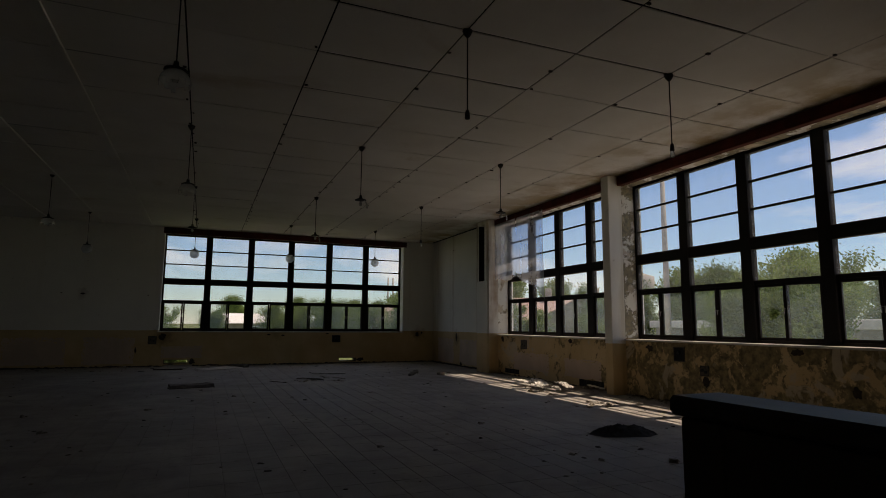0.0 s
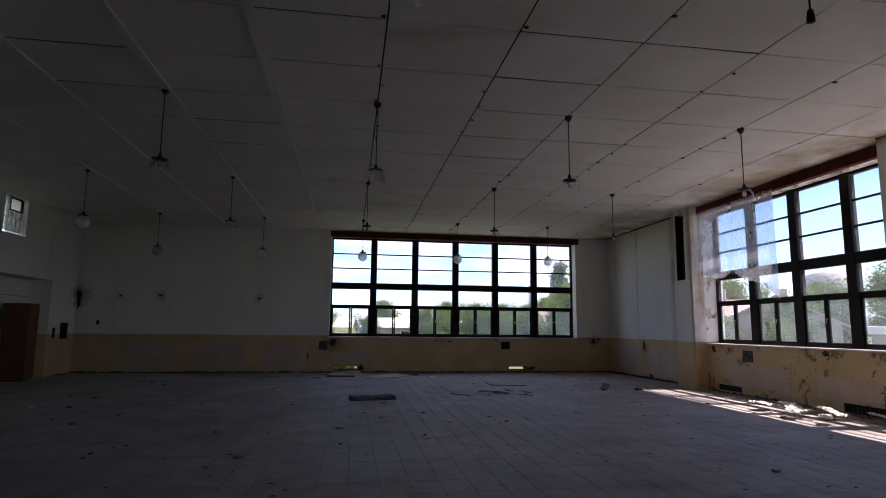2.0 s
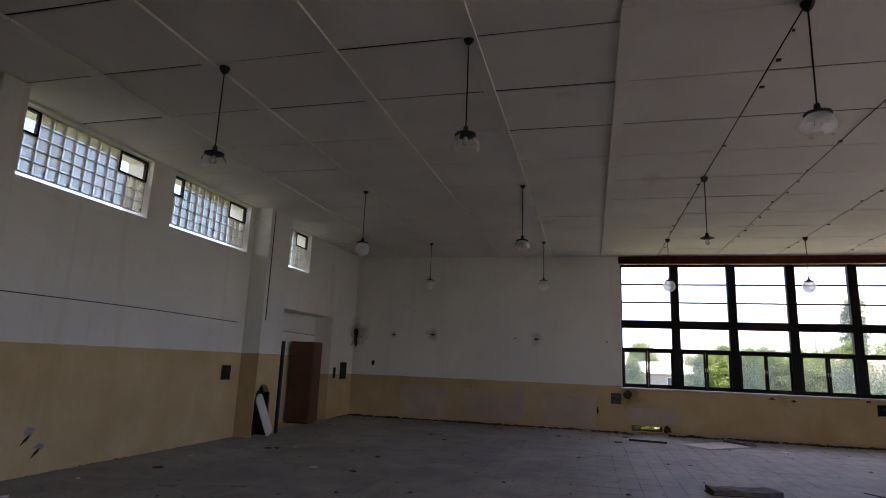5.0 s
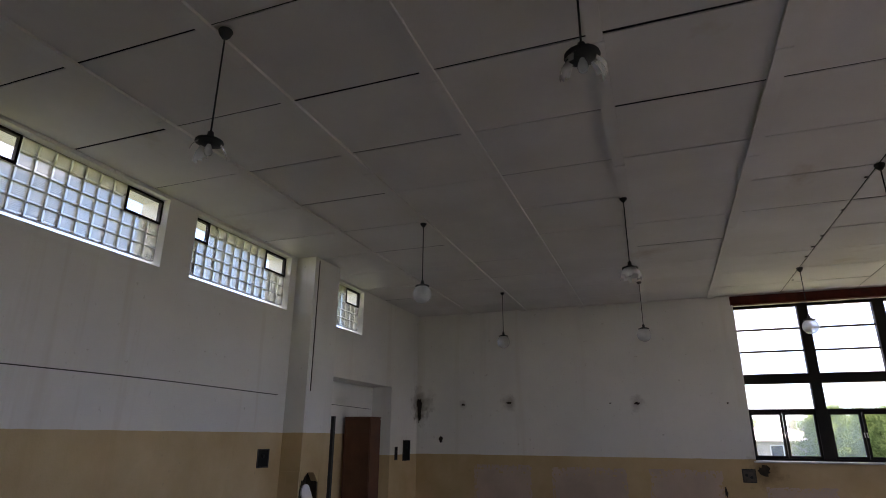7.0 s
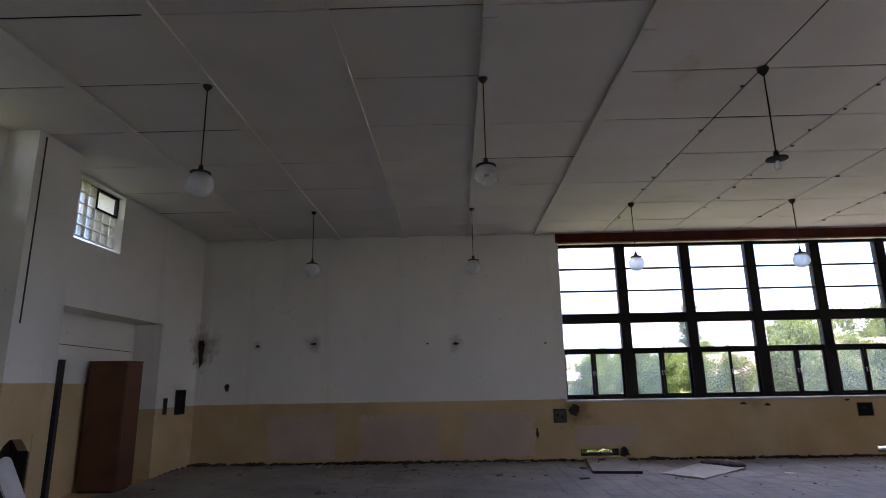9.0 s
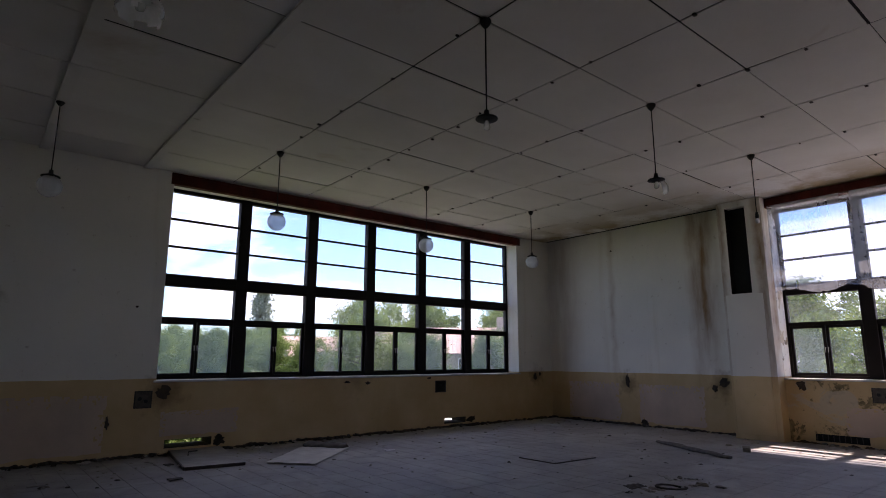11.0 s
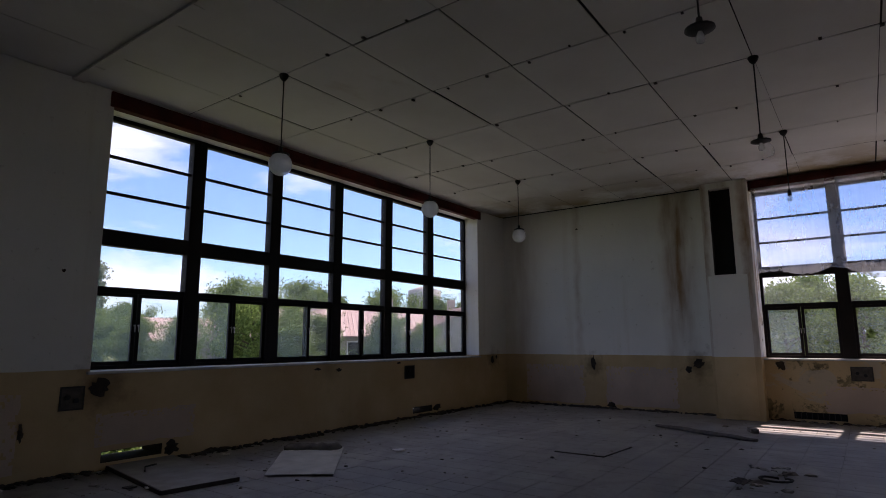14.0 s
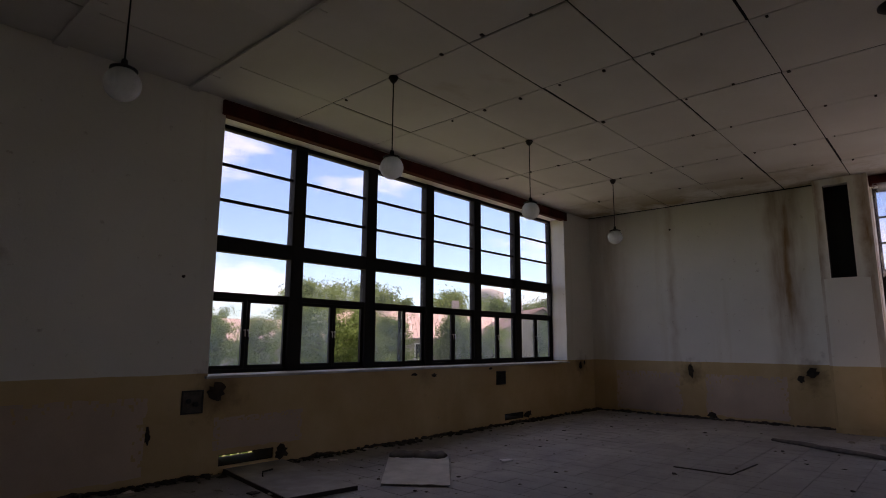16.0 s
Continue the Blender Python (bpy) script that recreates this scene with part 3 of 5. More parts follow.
# ---- glass-block windows in the west wall ----
def glass_block():
    bm = bmesh.new()
    box(bm, -0.04, 0.04, 0.006, 0.194, 0.005, 0.171)
    soften(bm, 0.012)
    for k in range(7):   # pressed ribs on the room side
        box(bm, 0.0395, 0.044, 0.022, 0.178, 0.024 + k * 0.019, 0.033 + k * 0.019)
    return mesh_of("glass_block", bm, M_BLOCK)


BLOCK = glass_block()
M_GROUT = plain("grey_grout", (0.34, 0.34, 0.32), 0.9)


def block_window(name, y0, hidden=0):
    """Five courses of twelve glass blocks with a small vent light at each upper corner."""
    win = thing(name, pose(XW - 0.16, y0, GZ[0]), "glass-block clerestory window with small vent lights", "window", kind="structure")
    grout = bmesh.new()
    for r in range(6):
        a, b = (0.4, 1.8) if r > 3 else (0, 2.4)
        box(grout, -0.03, 0.03, a, b, r * 0.176 - 0.004, r * 0.176 + 0.004)
    for c in range(13):
        top = 0.528 if c < 2 or c > 9 else 0.88
        box(grout, -0.029, 0.029, c * 0.2 - 0.005, c * 0.2 + 0.005, 0, top)
    for c in range(12):
        for r in range(5):
            if r >= 3 and c in (0, 1, 9, 10, 11):
                continue
            part("glass_block", BLOCK, None, win, at=pose(0, c * 0.2, r * 0.176))
    for y, w in ((0.0, 0.4), (1.8, 0.6)):
        vent = bmesh.new()
        for a, b, c, d in ((0, w, 0, 0.03), (0, w, 0.322, 0.352), (0, 0.03, 0.03, 0.322), (w - 0.03, w, 0.03, 0.322)):
            box(vent, -0.03, 0.03, a, b, c, d)
        v = part("vent_light", vent, M_FRAME, win, "black-framed vent light", at=pose(0.012, y, 0.528))
        part("pane", block(-0.002, 0.002, 0.03, w - 0.03, 0.03, 0.322), M_GLASS, v)
    part("grout", grout, M_GROUT, win)
    return win


for i, g in enumerate(GB):
    block_window("window_%d" % (4 + i), g[0])


# ---- plastic sheet over the first bays of the east window ----
def plastic_sheet():
    bm = bmesh.new()
    rnd = random.Random(8)
    nu, nv = 44, 26
    grid = []
    for i in range(nu + 1):
        u = i / nu
        y = 17.12 - 2.84 * u
        bottom = 2.87 + 0.05 * math.sin(u * 17) - (0.62 * max(0, (u - 0.45) / 0.55) ** 1.6 if u > 0.45 else 0) + rnd.uniform(-0.02, 0.02)
        col = []
        for j in range(nv + 1):
            v = j / nv
            z = 4.66 + (bottom - 4.66) * v
            x = 8.84 + 0.006 * math.sin(u * 31 + v * 2) * (0.3 + v) + 0.012 * math.sin(u * 11 - v * 3) * v
            col.append(bm.verts.new((x, y, z)))
        grid.append(col)
    for i in range(nu):
        for j in range(nv):
            f = bm.faces.new((grid[i][j], grid[i + 1][j], grid[i + 1][j + 1], grid[i][j + 1]))
            f.smooth = True
    return bm


solid("plastic_sheet", plastic_sheet(), M_CURTAIN, "torn milky plastic sheet hung over a window", "plastic sheet")


# ---- pendant lamps ----
def cord_mesh(length):
    bm = bmesh.new()
    tube(bm, [(0, 0, -0.02), (0, 0, -length)], 0.0075, 6)
    return mesh_of("cord", bm, M_BLACK)


def canopy_mesh():
    bm = bmesh.new()
    lathe(bm, [(0.0, 0.0), (0.055, 0.0), (0.06, -0.012), (0.045, -0.05), (0.022, -0.08), (0.0, -0.082)], 14)
    return mesh_of("canopy", bm, M_BLACK)


def cap_mesh():
    bm = bmesh.new()
    lathe(bm, [(0.0, 0.085), (0.022, 0.08), (0.028, 0.03), (0.06, 0.016), (0.105, 0.0), (0.108, -0.012), (0.085, -0.012), (0.03, -0.03), (0.0, -0.03)], 18)
    return mesh_of("cap", bm, M_BLACK)


def globe_mesh(keep=None, r=0.142, name="globe", material=None):
    bm = bmesh.new()
    prof = [(r * math.sin(a), -r * 0.93 + r * math.cos(a)) for a in (math.radians(d) for d in range(36, 181, 12))]
    prof[-1] = (0.002, prof[-1][1])
    lathe(bm, prof, 24, keep)
    return mesh_of(name, bm, material or M_GLOBE)


def bulb_mesh():
    bm = bmesh.new()
    lathe(bm, [(0.0, 0.0), (0.016, -0.002), (0.017, -0.035), (0.03, -0.065), (0.034, -0.09), (0.026, -0.115), (0.002, -0.125)], 12)
    return mesh_of("bulb", bm, M_SHARD)


def socket_mesh():
    bm = bmesh.new()
    lathe(bm, [(0.0, 0.07), (0.02, 0.065), (0.028, 0.02), (0.03, -0.03), (0.022, -0.035), (0.0, -0.035)], 12)
    return mesh_of("lamp_socket", bm, M_BLACK)


CORD, CANOPY, CAP, GLOBE, BULB, SOCKET = cord_mesh(1.0), canopy_mesh(), cap_mesh(), globe_mesh(), bulb_mesh(), socket_mesh()
HALF = globe_mesh(lambda j, k: j < 4 + (k * 7 % 5) % 3, name="broken_globe")
SHARDS = [globe_mesh(lambda j, k, s=s: j < 3 + k % 3 and (k % 24) in s, name="glass_shard", material=M_SHARD) for s in ((0, 1, 2, 3), (9, 10, 11), (15, 16))]
ONE = globe_mesh(lambda j, k: j < 6 and (k % 24) in (20, 21, 22, 23), name="glass_shard", material=M_SHARD)
KINDS = {
    "globe": ([("cap", CAP), ("globe", GLOBE)], "white glass globe pendant lamp on a black cord"),
    "half": ([("cap", CAP), ("broken_globe", HALF), ("bulb", BULB)], "pendant lamp with a broken white glass globe"),
    "shards": ([("cap", CAP), ("bulb", BULB), *(("glass_shard", s) for s in SHARDS)], "pendant lamp with jagged shards of its globe"),
    "one": ([("cap", CAP), ("glass_shard", ONE), ("bulb", BULB)], "black-capped pendant lamp with one glass shard"),
    "bare": ([("cap", CAP), ("bulb", BULB)], "black-capped pendant lamp with a bare bulb"),
    "socket": ([("lamp_socket", SOCKET)], "empty black pendant lamp socket on a cord"),
    "tiny": ([("lamp_socket", SOCKET), ("bulb", BULB)], "bare bulb in a small black pendant socket"),
}


def pendant(x, y, kind):
    pieces, label = KINDS[kind]
    lamp = thing("pendant_lamp", pose(x, y, ZC - 0.001), label, "lamp", "pendant lamps in rows")
    part("canopy", CANOPY, None, lamp, "black ceiling rose")
    part("cord", CORD, None, lamp)
    for name, me in pieces:
        part(name, me, None, lamp, at=pose(0, 0, -1.03))
    return lamp


LAMPS = {
    21.02: {-6: "globe", -3: "globe", 0: "globe", 3: "globe", 6: "globe"},
    16.22: {-6: "globe", -3: "half", 0: "bare", 3: "one", 6: "tiny"},
    11.42: {-6: "shards", -3: "shards", 0: "half", 3: "one", 6: "one"},
    6.62: {0: "half", 3: "socket", 6: "tiny"},
}
for ly, row in LAMPS.items():
    for lx, kind in row.items():
        pendant(-5.85 if (lx, ly) == (-6, 11.42) else lx, 11.52 if (lx, ly) == (-6, 11.42) else ly, kind)


# ---- things along the walls ----
def wall_box(name, at, w, h, label, open_front=False):
    """A recessed steel junction box: rim, back plate and a few terminals. Local x along the wall, y into it."""
    ob = thing(name, at, label, "junction box")
    rim = bmesh.new()
    for a, b, c, d in ((0, w, 0, 0.018), (0, w, h - 0.018, h), (0, 0.018, 0.018, h - 0.018), (w - 0.018, w, 0.018, h - 0.018)):
        box(rim, a, b, -0.012, 0.004, c, d)
    part("rim", rim, M_DARKRUB, ob)
    part("back_plate", block(0.014, w - 0.014, -0.006, 0.003, 0.014, h - 0.014), M_PLATE if open_front else M_DARK_FILL, ob)
    for fx, fz in ((0.3, 0.55), (0.65, 0.4)) if open_front else ((0.45, 0.62),):
        bm = bmesh.new()
        tube(bm, [(fx * w, -0.006, fz * h), (fx * w, -0.03, fz * h)], 0.03, 10)
        part("terminal", bm, M_BLACK, ob)
    return ob


wall_box("junction_box", pose(-1.33, YN, 0.75), 0.27, 0.28, "grey open junction box with two black terminals", True)
wall_box("junction_box", pose(4.99, YN, 0.79), 0.32, 0.27, "empty black junction box under the window")
wall_box("junction_box", pose(XP, 15.77, 0.80, 0, 0, -90), 0.34, 0.26, "grey open junction box in the ochre parapet", True)
wall_box("junction_box", pose(XP, 9.83, 0.80, 0, 0, -90), 0.28, 0.28, "dark junction box in the mouldy parapet")
wall_box("junction_box", pose(XW, 16.62, 1.15, 0, 0, 90), 0.30, 0.29, "empty black junction box in the ochre dado")
wall_box("junction_box", pose(XW, 21.86, 1.10, 0, 0, 90), 0.15, 0.31, "narrow black junction box beside the niche")
wall_box("junction_box", pose(XW, 22.33, 1.07, 0, 0, 90), 0.44, 0.49, "open black fuse box beside the niche")


def grille(at, w, h, label):
    ob = thing("floor_vent", at, label, "vent")
    # flat near-black plate paints the shaded depth of the opening
    part("back_plate", block(0, w, -0.004, 0.002, 0, h), M_DARK_FILL, ob)
    for k in range(int(w / 0.09)):
        part("slat", block(0.02 + k * 0.09, 0.032 + k * 0.09, -0.014, -0.003, 0.01, h - 0.01), M_DARKRUB, ob)
    return ob


grille(pose(XP, 16.74, 0.06, 0, 0, -90), 0.85, 0.13, "blackened vent opening at the foot of the parapet")
grille(pose(XP, 12.97, 0.03, 0, 0, -90), 0.95, 0.16, "blackened vent opening at the foot of the parapet")

# tall brown cupboard in the niche, standing near its back
cup = thing("tall_cupboard", pose(-9.44, 20.16, 0), "tall red-brown wooden cupboard standing in the niche", "cupboard")
part("body", block(0, 0.62, 0, 0.50, 0.04, 2.03, 0.006), M_BROWN, cup)
part("top", block(-0.008, 0.635, -0.012, 0.515, 2.03, 2.06, 0.005), M_BROWN, cup)
part("plinth", block(0.02, 0.58, 0.02, 0.48, 0, 0.04), M_DARKWOOD, cup)
part("door", block(0.621, 0.638, 0.012, 0.488, 0.06, 2.01, 0.003), M_BROWN, cup)

solid("steel_post", block(-0.03, 0.03, -0.035, 0.035, 0, 2.0, 0.004), M_BLACK, "black steel guard post at the pier corner", "post", pose(-8.555, 18.17, 0))


def leaning_board():
    bm = bmesh.new()
    pts = [(-0.13, 0), (0.13, 0), (0.13, 0.82)] + [(0.13 * math.cos(a), 0.82 + 0.11 * math.sin(a)) for a in (math.radians(d) for d in range(15, 180, 15))] + [(-0.13, 0.82)]
    f = [bm.verts.new((0.012, u, z)) for u, z in pts]
    b = [bm.verts.new((-0.012, u, z)) for u, z in pts]
    bm.faces.new(f)
    bm.faces.new(b[::-1])
    for k in range(len(pts)):
        bm.faces.new((f[k], f[(k + 1) % len(pts)], b[(k + 1) % len(pts)], b[k]))
    return bm


solid("leaning_panel", leaning_board(), M_WHITE, "pale round-topped panel leaning into the broken pier", "panel", pose(-8.50, 17.83, 0.03, 27, -7, 0))


def cable(points, r, label, name="cable"):
    bm = bmesh.new()
    tube(bm, points, r, 6)
    return solid(name, bm, M_DARKRUB, label, "cable")


cable([(XW + 0.008, y, 2.33 - 0.012 * math.sin((y - 9) * 0.9)) for y in [8 + 0.6 * k for k in range(16)]], 0.007, "thin grey cable sagging along the wall")
cable([(-8.58, 17.37, z) for z in (2.4, 3.1, 3.9, 4.8)], 0.009, "thin dark pipe down the pier corner")
cable([(-9.512, 18.2 + 0.47 * k, 2.32 - 0.006 * k) for k in range(8)], 0.006, "thin cable across the niche")


# holes, rust and scorch marks knocked into the plaster
def scar(name, at, w, h, label, seed, material=None, drop=0.0):
    """A small irregular broken patch, slightly proud, with a crumbled rim. Local x along the wall, y out of it."""
    bm = bmesh.new()
    rnd = random.Random(seed)
    n = 18
    ring = []
    mid = bm.verts.new((0, -0.012, 0))
    for k in range(n):
        a = 2 * math.pi * k / n
        r = rnd.uniform(0.55, 1.1)
        low = drop * max(0, -math.sin(a)) ** 3
        ring.append(bm.verts.new((w * r * math.cos(a), -0.003, h * r * math.sin(a) - low)))
    back = [bm.verts.new((v.co.x, 0.004, v.co.z)) for v in ring]
    for k in range(n):
        bm.faces.new((ring[k], ring[(k + 1) % n], mid))
        bm.faces.new((ring[k], back[k], back[(k + 1) % n], ring[(k + 1) % n]))
    return solid(name, bm, material or M_SOOT_SHADE, label, "wall damage", at, kind="structure")


SCARS_N = [(-7.69, 2.45, 0.05, 0.035), (-6.46, 2.48, 0.10, 0.03), (-3.97, 2.44, 0.03, 0.02), (-3.36, 2.43, 0.08, 0.03), (-1.42, 2.41, 0.03, 0.02), (-8.31, 1.58, 0.06, 0.09),
           (-0.90, 1.00, 0.13, 0.12), (8.45, 1.09, 0.08, 0.10), (8.65, 1.16, 0.05, 0.06), (2.65, 1.08, 0.09, 0.03), (3.15, 1.05, 0.08, 0.035), (4.82, 1.12, 0.07, 0.025), (-1.69, 0.54, 0.04, 0.12), (0.09, 0.15, 0.12, 0.11), (6.1, 0.14, 0.16, 0.09)]
for k, (sx, sz, sw, sh) in enumerate(SCARS_N):
    scar("wall_scar", pose(sx, YN, sz), sw, sh, "small dark hole knocked into the plaster", 30 + k)
for sy, sz in ((12.605, 0.465), (12.785, 0.285)):   # dark slits under the torn flaps
    scar("wall_scar", pose(XW, sy, sz, 0, -45, 90), 0.11, 0.024, "dark diagonal slit torn into the plaster", 63)
scar("wall_scar", pose(XW, 12.63, 0.56, 0, 0, 90), 0.10, 0.07, "torn flap of plaster low on the wall", 61, M_PALE)
scar("wall_scar", pose(XW, 12.82, 0.35, 0, 0, 90), 0.08, 0.05, "torn flap of plaster low on the wall", 62, M_PALE)
scar("wall_scar", pose(-8.93, YN, 2.45), 0.09, 0.19, "scorched corner with a broken pipe stub", 60, drop=0.3)
for k, (sy, sz, sw, sh) in enumerate([(20.81, 1.02, 0.07, 0.2), (18.45, 1.06, 0.16, 0.10), (18.65, 0.93, 0.07, 0.09), (20.42, 0.08, 0.12, 0.08), (21.1, 4.32, 0.03, 0.03)]):
    scar("wall_scar", pose(XE, sy, sz, 0, 0, -90), sw, sh, "dark rusty patch in the broken plaster", 70 + k)
for k, (sy, sz, sw, sh) in enumerate([(16.89, 1.06, 0.10, 0.10), (13.3, 1.09, 0.12, 0.06), (11.77, 1.08, 0.2, 0.09), (9.08, 0.48, 0.10, 0.12), (10.49, 1.03, 0.12, 0.08), (7.27, 1.08, 0.14, 0.06), (6.4, 0.55, 0.08, 0.1)]):
    scar("wall_scar", pose(XP, sy, sz, 0, 0, -90), sw, sh, "flaked dark plaster patch on the parapet", 90 + k)


def bare_patch(at, w, z0, z1, seed):
    """A field where wall covering was taken off: bare plaster with a worn edge. Local x along the wall, y into it."""
    bm = bmesh.new()
    n, m = 60, 24
    wob = lambda t, k: 0.05 * noise.noise(Vector((t * 2.2, seed, k))) + 0.022 * noise.noise(Vector((t * 9, seed, k + 4)))
    grid = []
    for i in range(n + 1):
        row = []
        for j in range(m + 1):
            u, v = i / n, j / m
            x = w * u + wob(z1 * v, 1) * (1 - u) + wob(z1 * v, 8) * u
            z = z0 + (z1 - z0) * v + wob(w * u, 15) * (1 - v) + 0.6 * wob(w * u, 22) * v
            row.append(bm.verts.new((x, -0.003, z)))
        grid.append(row)
    for i in range(n):
        for j in range(m):
            edge = min(i, n - 1 - i, m - 1 - j)
            if edge < 5 and noise.noise(Vector((i * 0.5, j * 0.5, seed))) > 0.12 + 0.08 * edge:
                continue   # small islands of paint still on
            bm.faces.new((grid[i][j], grid[i + 1][j], grid[i + 1][j + 1], grid[i][j + 1]))
    for v in [v for v in bm.verts if not v.link_faces]:
        bm.verts.remove(v)
    return solid("bare_plaster", bm, M_PINK, "bare pinkish plaster where dado covering came off", "plaster", at, kind="structure")


for k, (a, b, z0, z1) in enumerate([(-7.40, -5.95, 0.1, 1.0), (-5.45, -3.72, 0.1, 0.98), (-3.24, -1.72, 0.1, 0.98), (-0.9, 0.4, 0.28, 0.68)]):
    bare_patch(pose(a, YN, 0), b - a, z0, z1, 120 + k)
for k, (y1, w, z0, z1) in enumerate([(22.6, 1.55, 0.08, 0.98), (20.5, 1.6, 0.08, 0.96)]):
    bare_patch(pose(XE, y1, 0, 0, 0, -90), w, z0, z1, 130 + k)
for k, (y1, w, z0, z1) in enumerate([(16.2, 1.9, 0.22, 0.70), (13.6, 1.5, 0.2, 0.66)]):
    bare_patch(pose(XP, y1, 0, 0, 0, -90), w, z0, z1, 134 + k)


def chunk(bm, x, y, z, s, rnd, flat=1.0):
    """One irregular crumb of rubble."""
    h = s * rnd.uniform(0.35, 0.8) * flat
    a = rnd.uniform(0, math.pi)
    c, sn = math.cos(a), math.sin(a)
    n = rnd.choice((4, 5, 6))
    lo, hi = [], []
    for k in range(n):
        t = 2 * math.pi * k / n
        r1, r2 = s * rnd.uniform(0.7, 1.2), s * rnd.uniform(0.35, 0.85)
        for r, zz, out in ((r1, z, lo), (r2, z + h * rnd.uniform(0.7, 1.1), hi)):
            u, v = r * math.cos(t), 0.7 * r * math.sin(t)
            out.append(bm.verts.new((x + u * c - v * sn, y + u * sn + v * c, zz)))
    bm.faces.new(hi)
    for k in range(n):
        bm.faces.new((lo[k], lo[(k + 1) % n], hi[(k + 1) % n], hi[k]))


def fringe(name, along, material, label, seed, spread=0.09, per=16, size=(0.015, 0.05)):
    """Crumbled plaster where the skirting was torn off, heaped along the foot of a wall."""
    bm = bmesh.new()
    rnd = random.Random(seed)
    (x0, y0), (x1, y1) = along
    length = math.hypot(x1 - x0, y1 - y0)
    nx, ny = -(y1 - y0) / length, (x1 - x0) / length
    for k in range(int(length * per)):
        u = rnd.random()
        lump = 0.5 + 0.5 * noise.noise(Vector((u * length * 0.8, seed, 0)))
        off = rnd.random() ** 2 * spread * (0.4 + lump)
        chunk(bm, x0 + (x1 - x0) * u + nx * off, y0 + (y1 - y0) * u + ny * off, 0.0, rnd.uniform(*size) * (0.6 + lump), rnd)
    return solid(name, bm, material, label, "rubble", kind="stuff")


fringe("skirting_rubble", ((XE, YN), (XW, YN)), M_DARKRUB, "dark crumbled plaster along the wall foot", 200, 0.22, 60, (0.008, 0.06))
fringe("skirting_rubble", ((XE, 18.0), (XE, YN)), M_DARKRUB, "dark crumbled plaster along the wall foot", 201, 0.22, 60, (0.008, 0.06))
fringe("skirting_rubble", ((XP, 4.0), (XP, 17.15)), M_RUBBLE, "crumbled plaster along the parapet foot", 202, 0.25, 26)
fringe("skirting_rubble", ((XW, 22.9), (XW, 21.7)), M_DARKRUB, "dark crumbled plaster along the wall foot", 203, 0.06, 14)
fringe("skirting_rubble", ((XW, 17.1), (XW, 6.0)), M_RUBBLE, "thin line of grit along the wall foot", 204, 0.08, 9, (0.01, 0.025))


def skirting_scar(name, at, length, seed):
    """The ragged brown scar of a torn-off skirting. Local x along the wall, y into it."""
    bm = bmesh.new()
    n = int(length / 0.03)
    line = []
    for k in range(n + 1):
        x = k * 0.03
        h = 0.026 + 0.05 * noise.noise(Vector((x * 1.9, seed, 0))) + 0.035 * noise.noise(Vector((x * 7.5, seed, 3))) + 0.02 * noise.noise(Vector((x * 23, seed, 6)))
        line.append((length * k / n, h))
    for (a, ha), (b, hb) in zip(line, line[1:]):
        if min(ha, hb) < 0.008:
            continue
        bm.faces.new([bm.verts.new(p) for p in ((a, -0.006, 0), (b, -0.006, 0), (b, -0.004, hb), (a, -0.004, ha))])
        bm.faces.new([bm.verts.new(p) for p in ((a, -0.004, ha), (b, -0.004, hb), (b, 0.003, hb), (a, 0.003, ha))])
    bmesh.ops.remove_doubles(bm, verts=bm.verts[:], dist=1e-4)
    return solid(name, bm, M_SCAR, "ragged brown scar of a torn-off skirting", "skirting", at, kind="structure")


skirting_scar("baseboard", pose(XW, YN, 0), XE - XW, 1)
skirting_scar("baseboard", pose(XE, YN, 0, 0, 0, -90), YN - 18.08, 2)
skirting_scar("baseboard", pose(XP, 17.15, 0, 0, 0, -90), 5.65, 3)
skirting_scar("baseboard", pose(XP, 11.21, 0, 0, 0, -90), 6.0, 4)


# ---- loose things on the floor ----
def slab(name, corners, z, t, material, label, category, wave=0.0, seed=0, cut=10):
    """A flat sheet between four floor corners, with thickness and a slight warp."""
    bm = bmesh.new()
    rnd = random.Random(seed)
    a, b, c, d = (Vector((*p, 0)) for p in corners)
    base = (a + b + c + d) / 4
    grid = []
    for i in range(cut + 1):
        row = []
        for j in range(cut + 1):
            p = a.lerp(b, i / cut).lerp(d.lerp(c, i / cut), j / cut) - base
            row.append((p.x, p.y, wave * (0.5 + 0.5 * noise.noise(Vector((p.x * 1.7, p.y * 1.7, seed)))) + wave * 0.2 * rnd.random()))
        grid.append(row)
    lo = [[bm.verts.new((x, y, h)) for x, y, h in row] for row in grid]
    hi = [[bm.verts.new((x, y, h + t)) for x, y, h in row] for row in grid]
    for i in range(cut):
        for j in range(cut):
            bm.faces.new((hi[i][j], hi[i + 1][j], hi[i + 1][j + 1], hi[i][j + 1]))
            bm.faces.new((lo[i][j], lo[i][j + 1], lo[i + 1][j + 1], lo[i + 1][j]))
    edge = [(i, 0) for i in range(cut)] + [(cut, j) for j in range(cut)] + [(i, cut) for i in range(cut, 0, -1)] + [(0, j) for j in range(cut, 0, -1)]
    for k, (i, j) in enumerate(edge):
        i2, j2 = edge[(k + 1) % len(edge)]
        bm.faces.new((lo[i][j], lo[i2][j2], hi[i2][j2], hi[i][j]))
    return solid(name, bm, material, label, category, Matrix.Translation(base + Vector((0, 0, z))))


leaf = thing("door_leaf", pose(-0.42, 22.35, 0, 0, 0, -8), "pale door leaf lying flat on the floor", "door")
part("panel", block(-0.42, 0.42, -0.97, 0.97, 0.006, 0.045, 0.004), M_PALE, leaf)
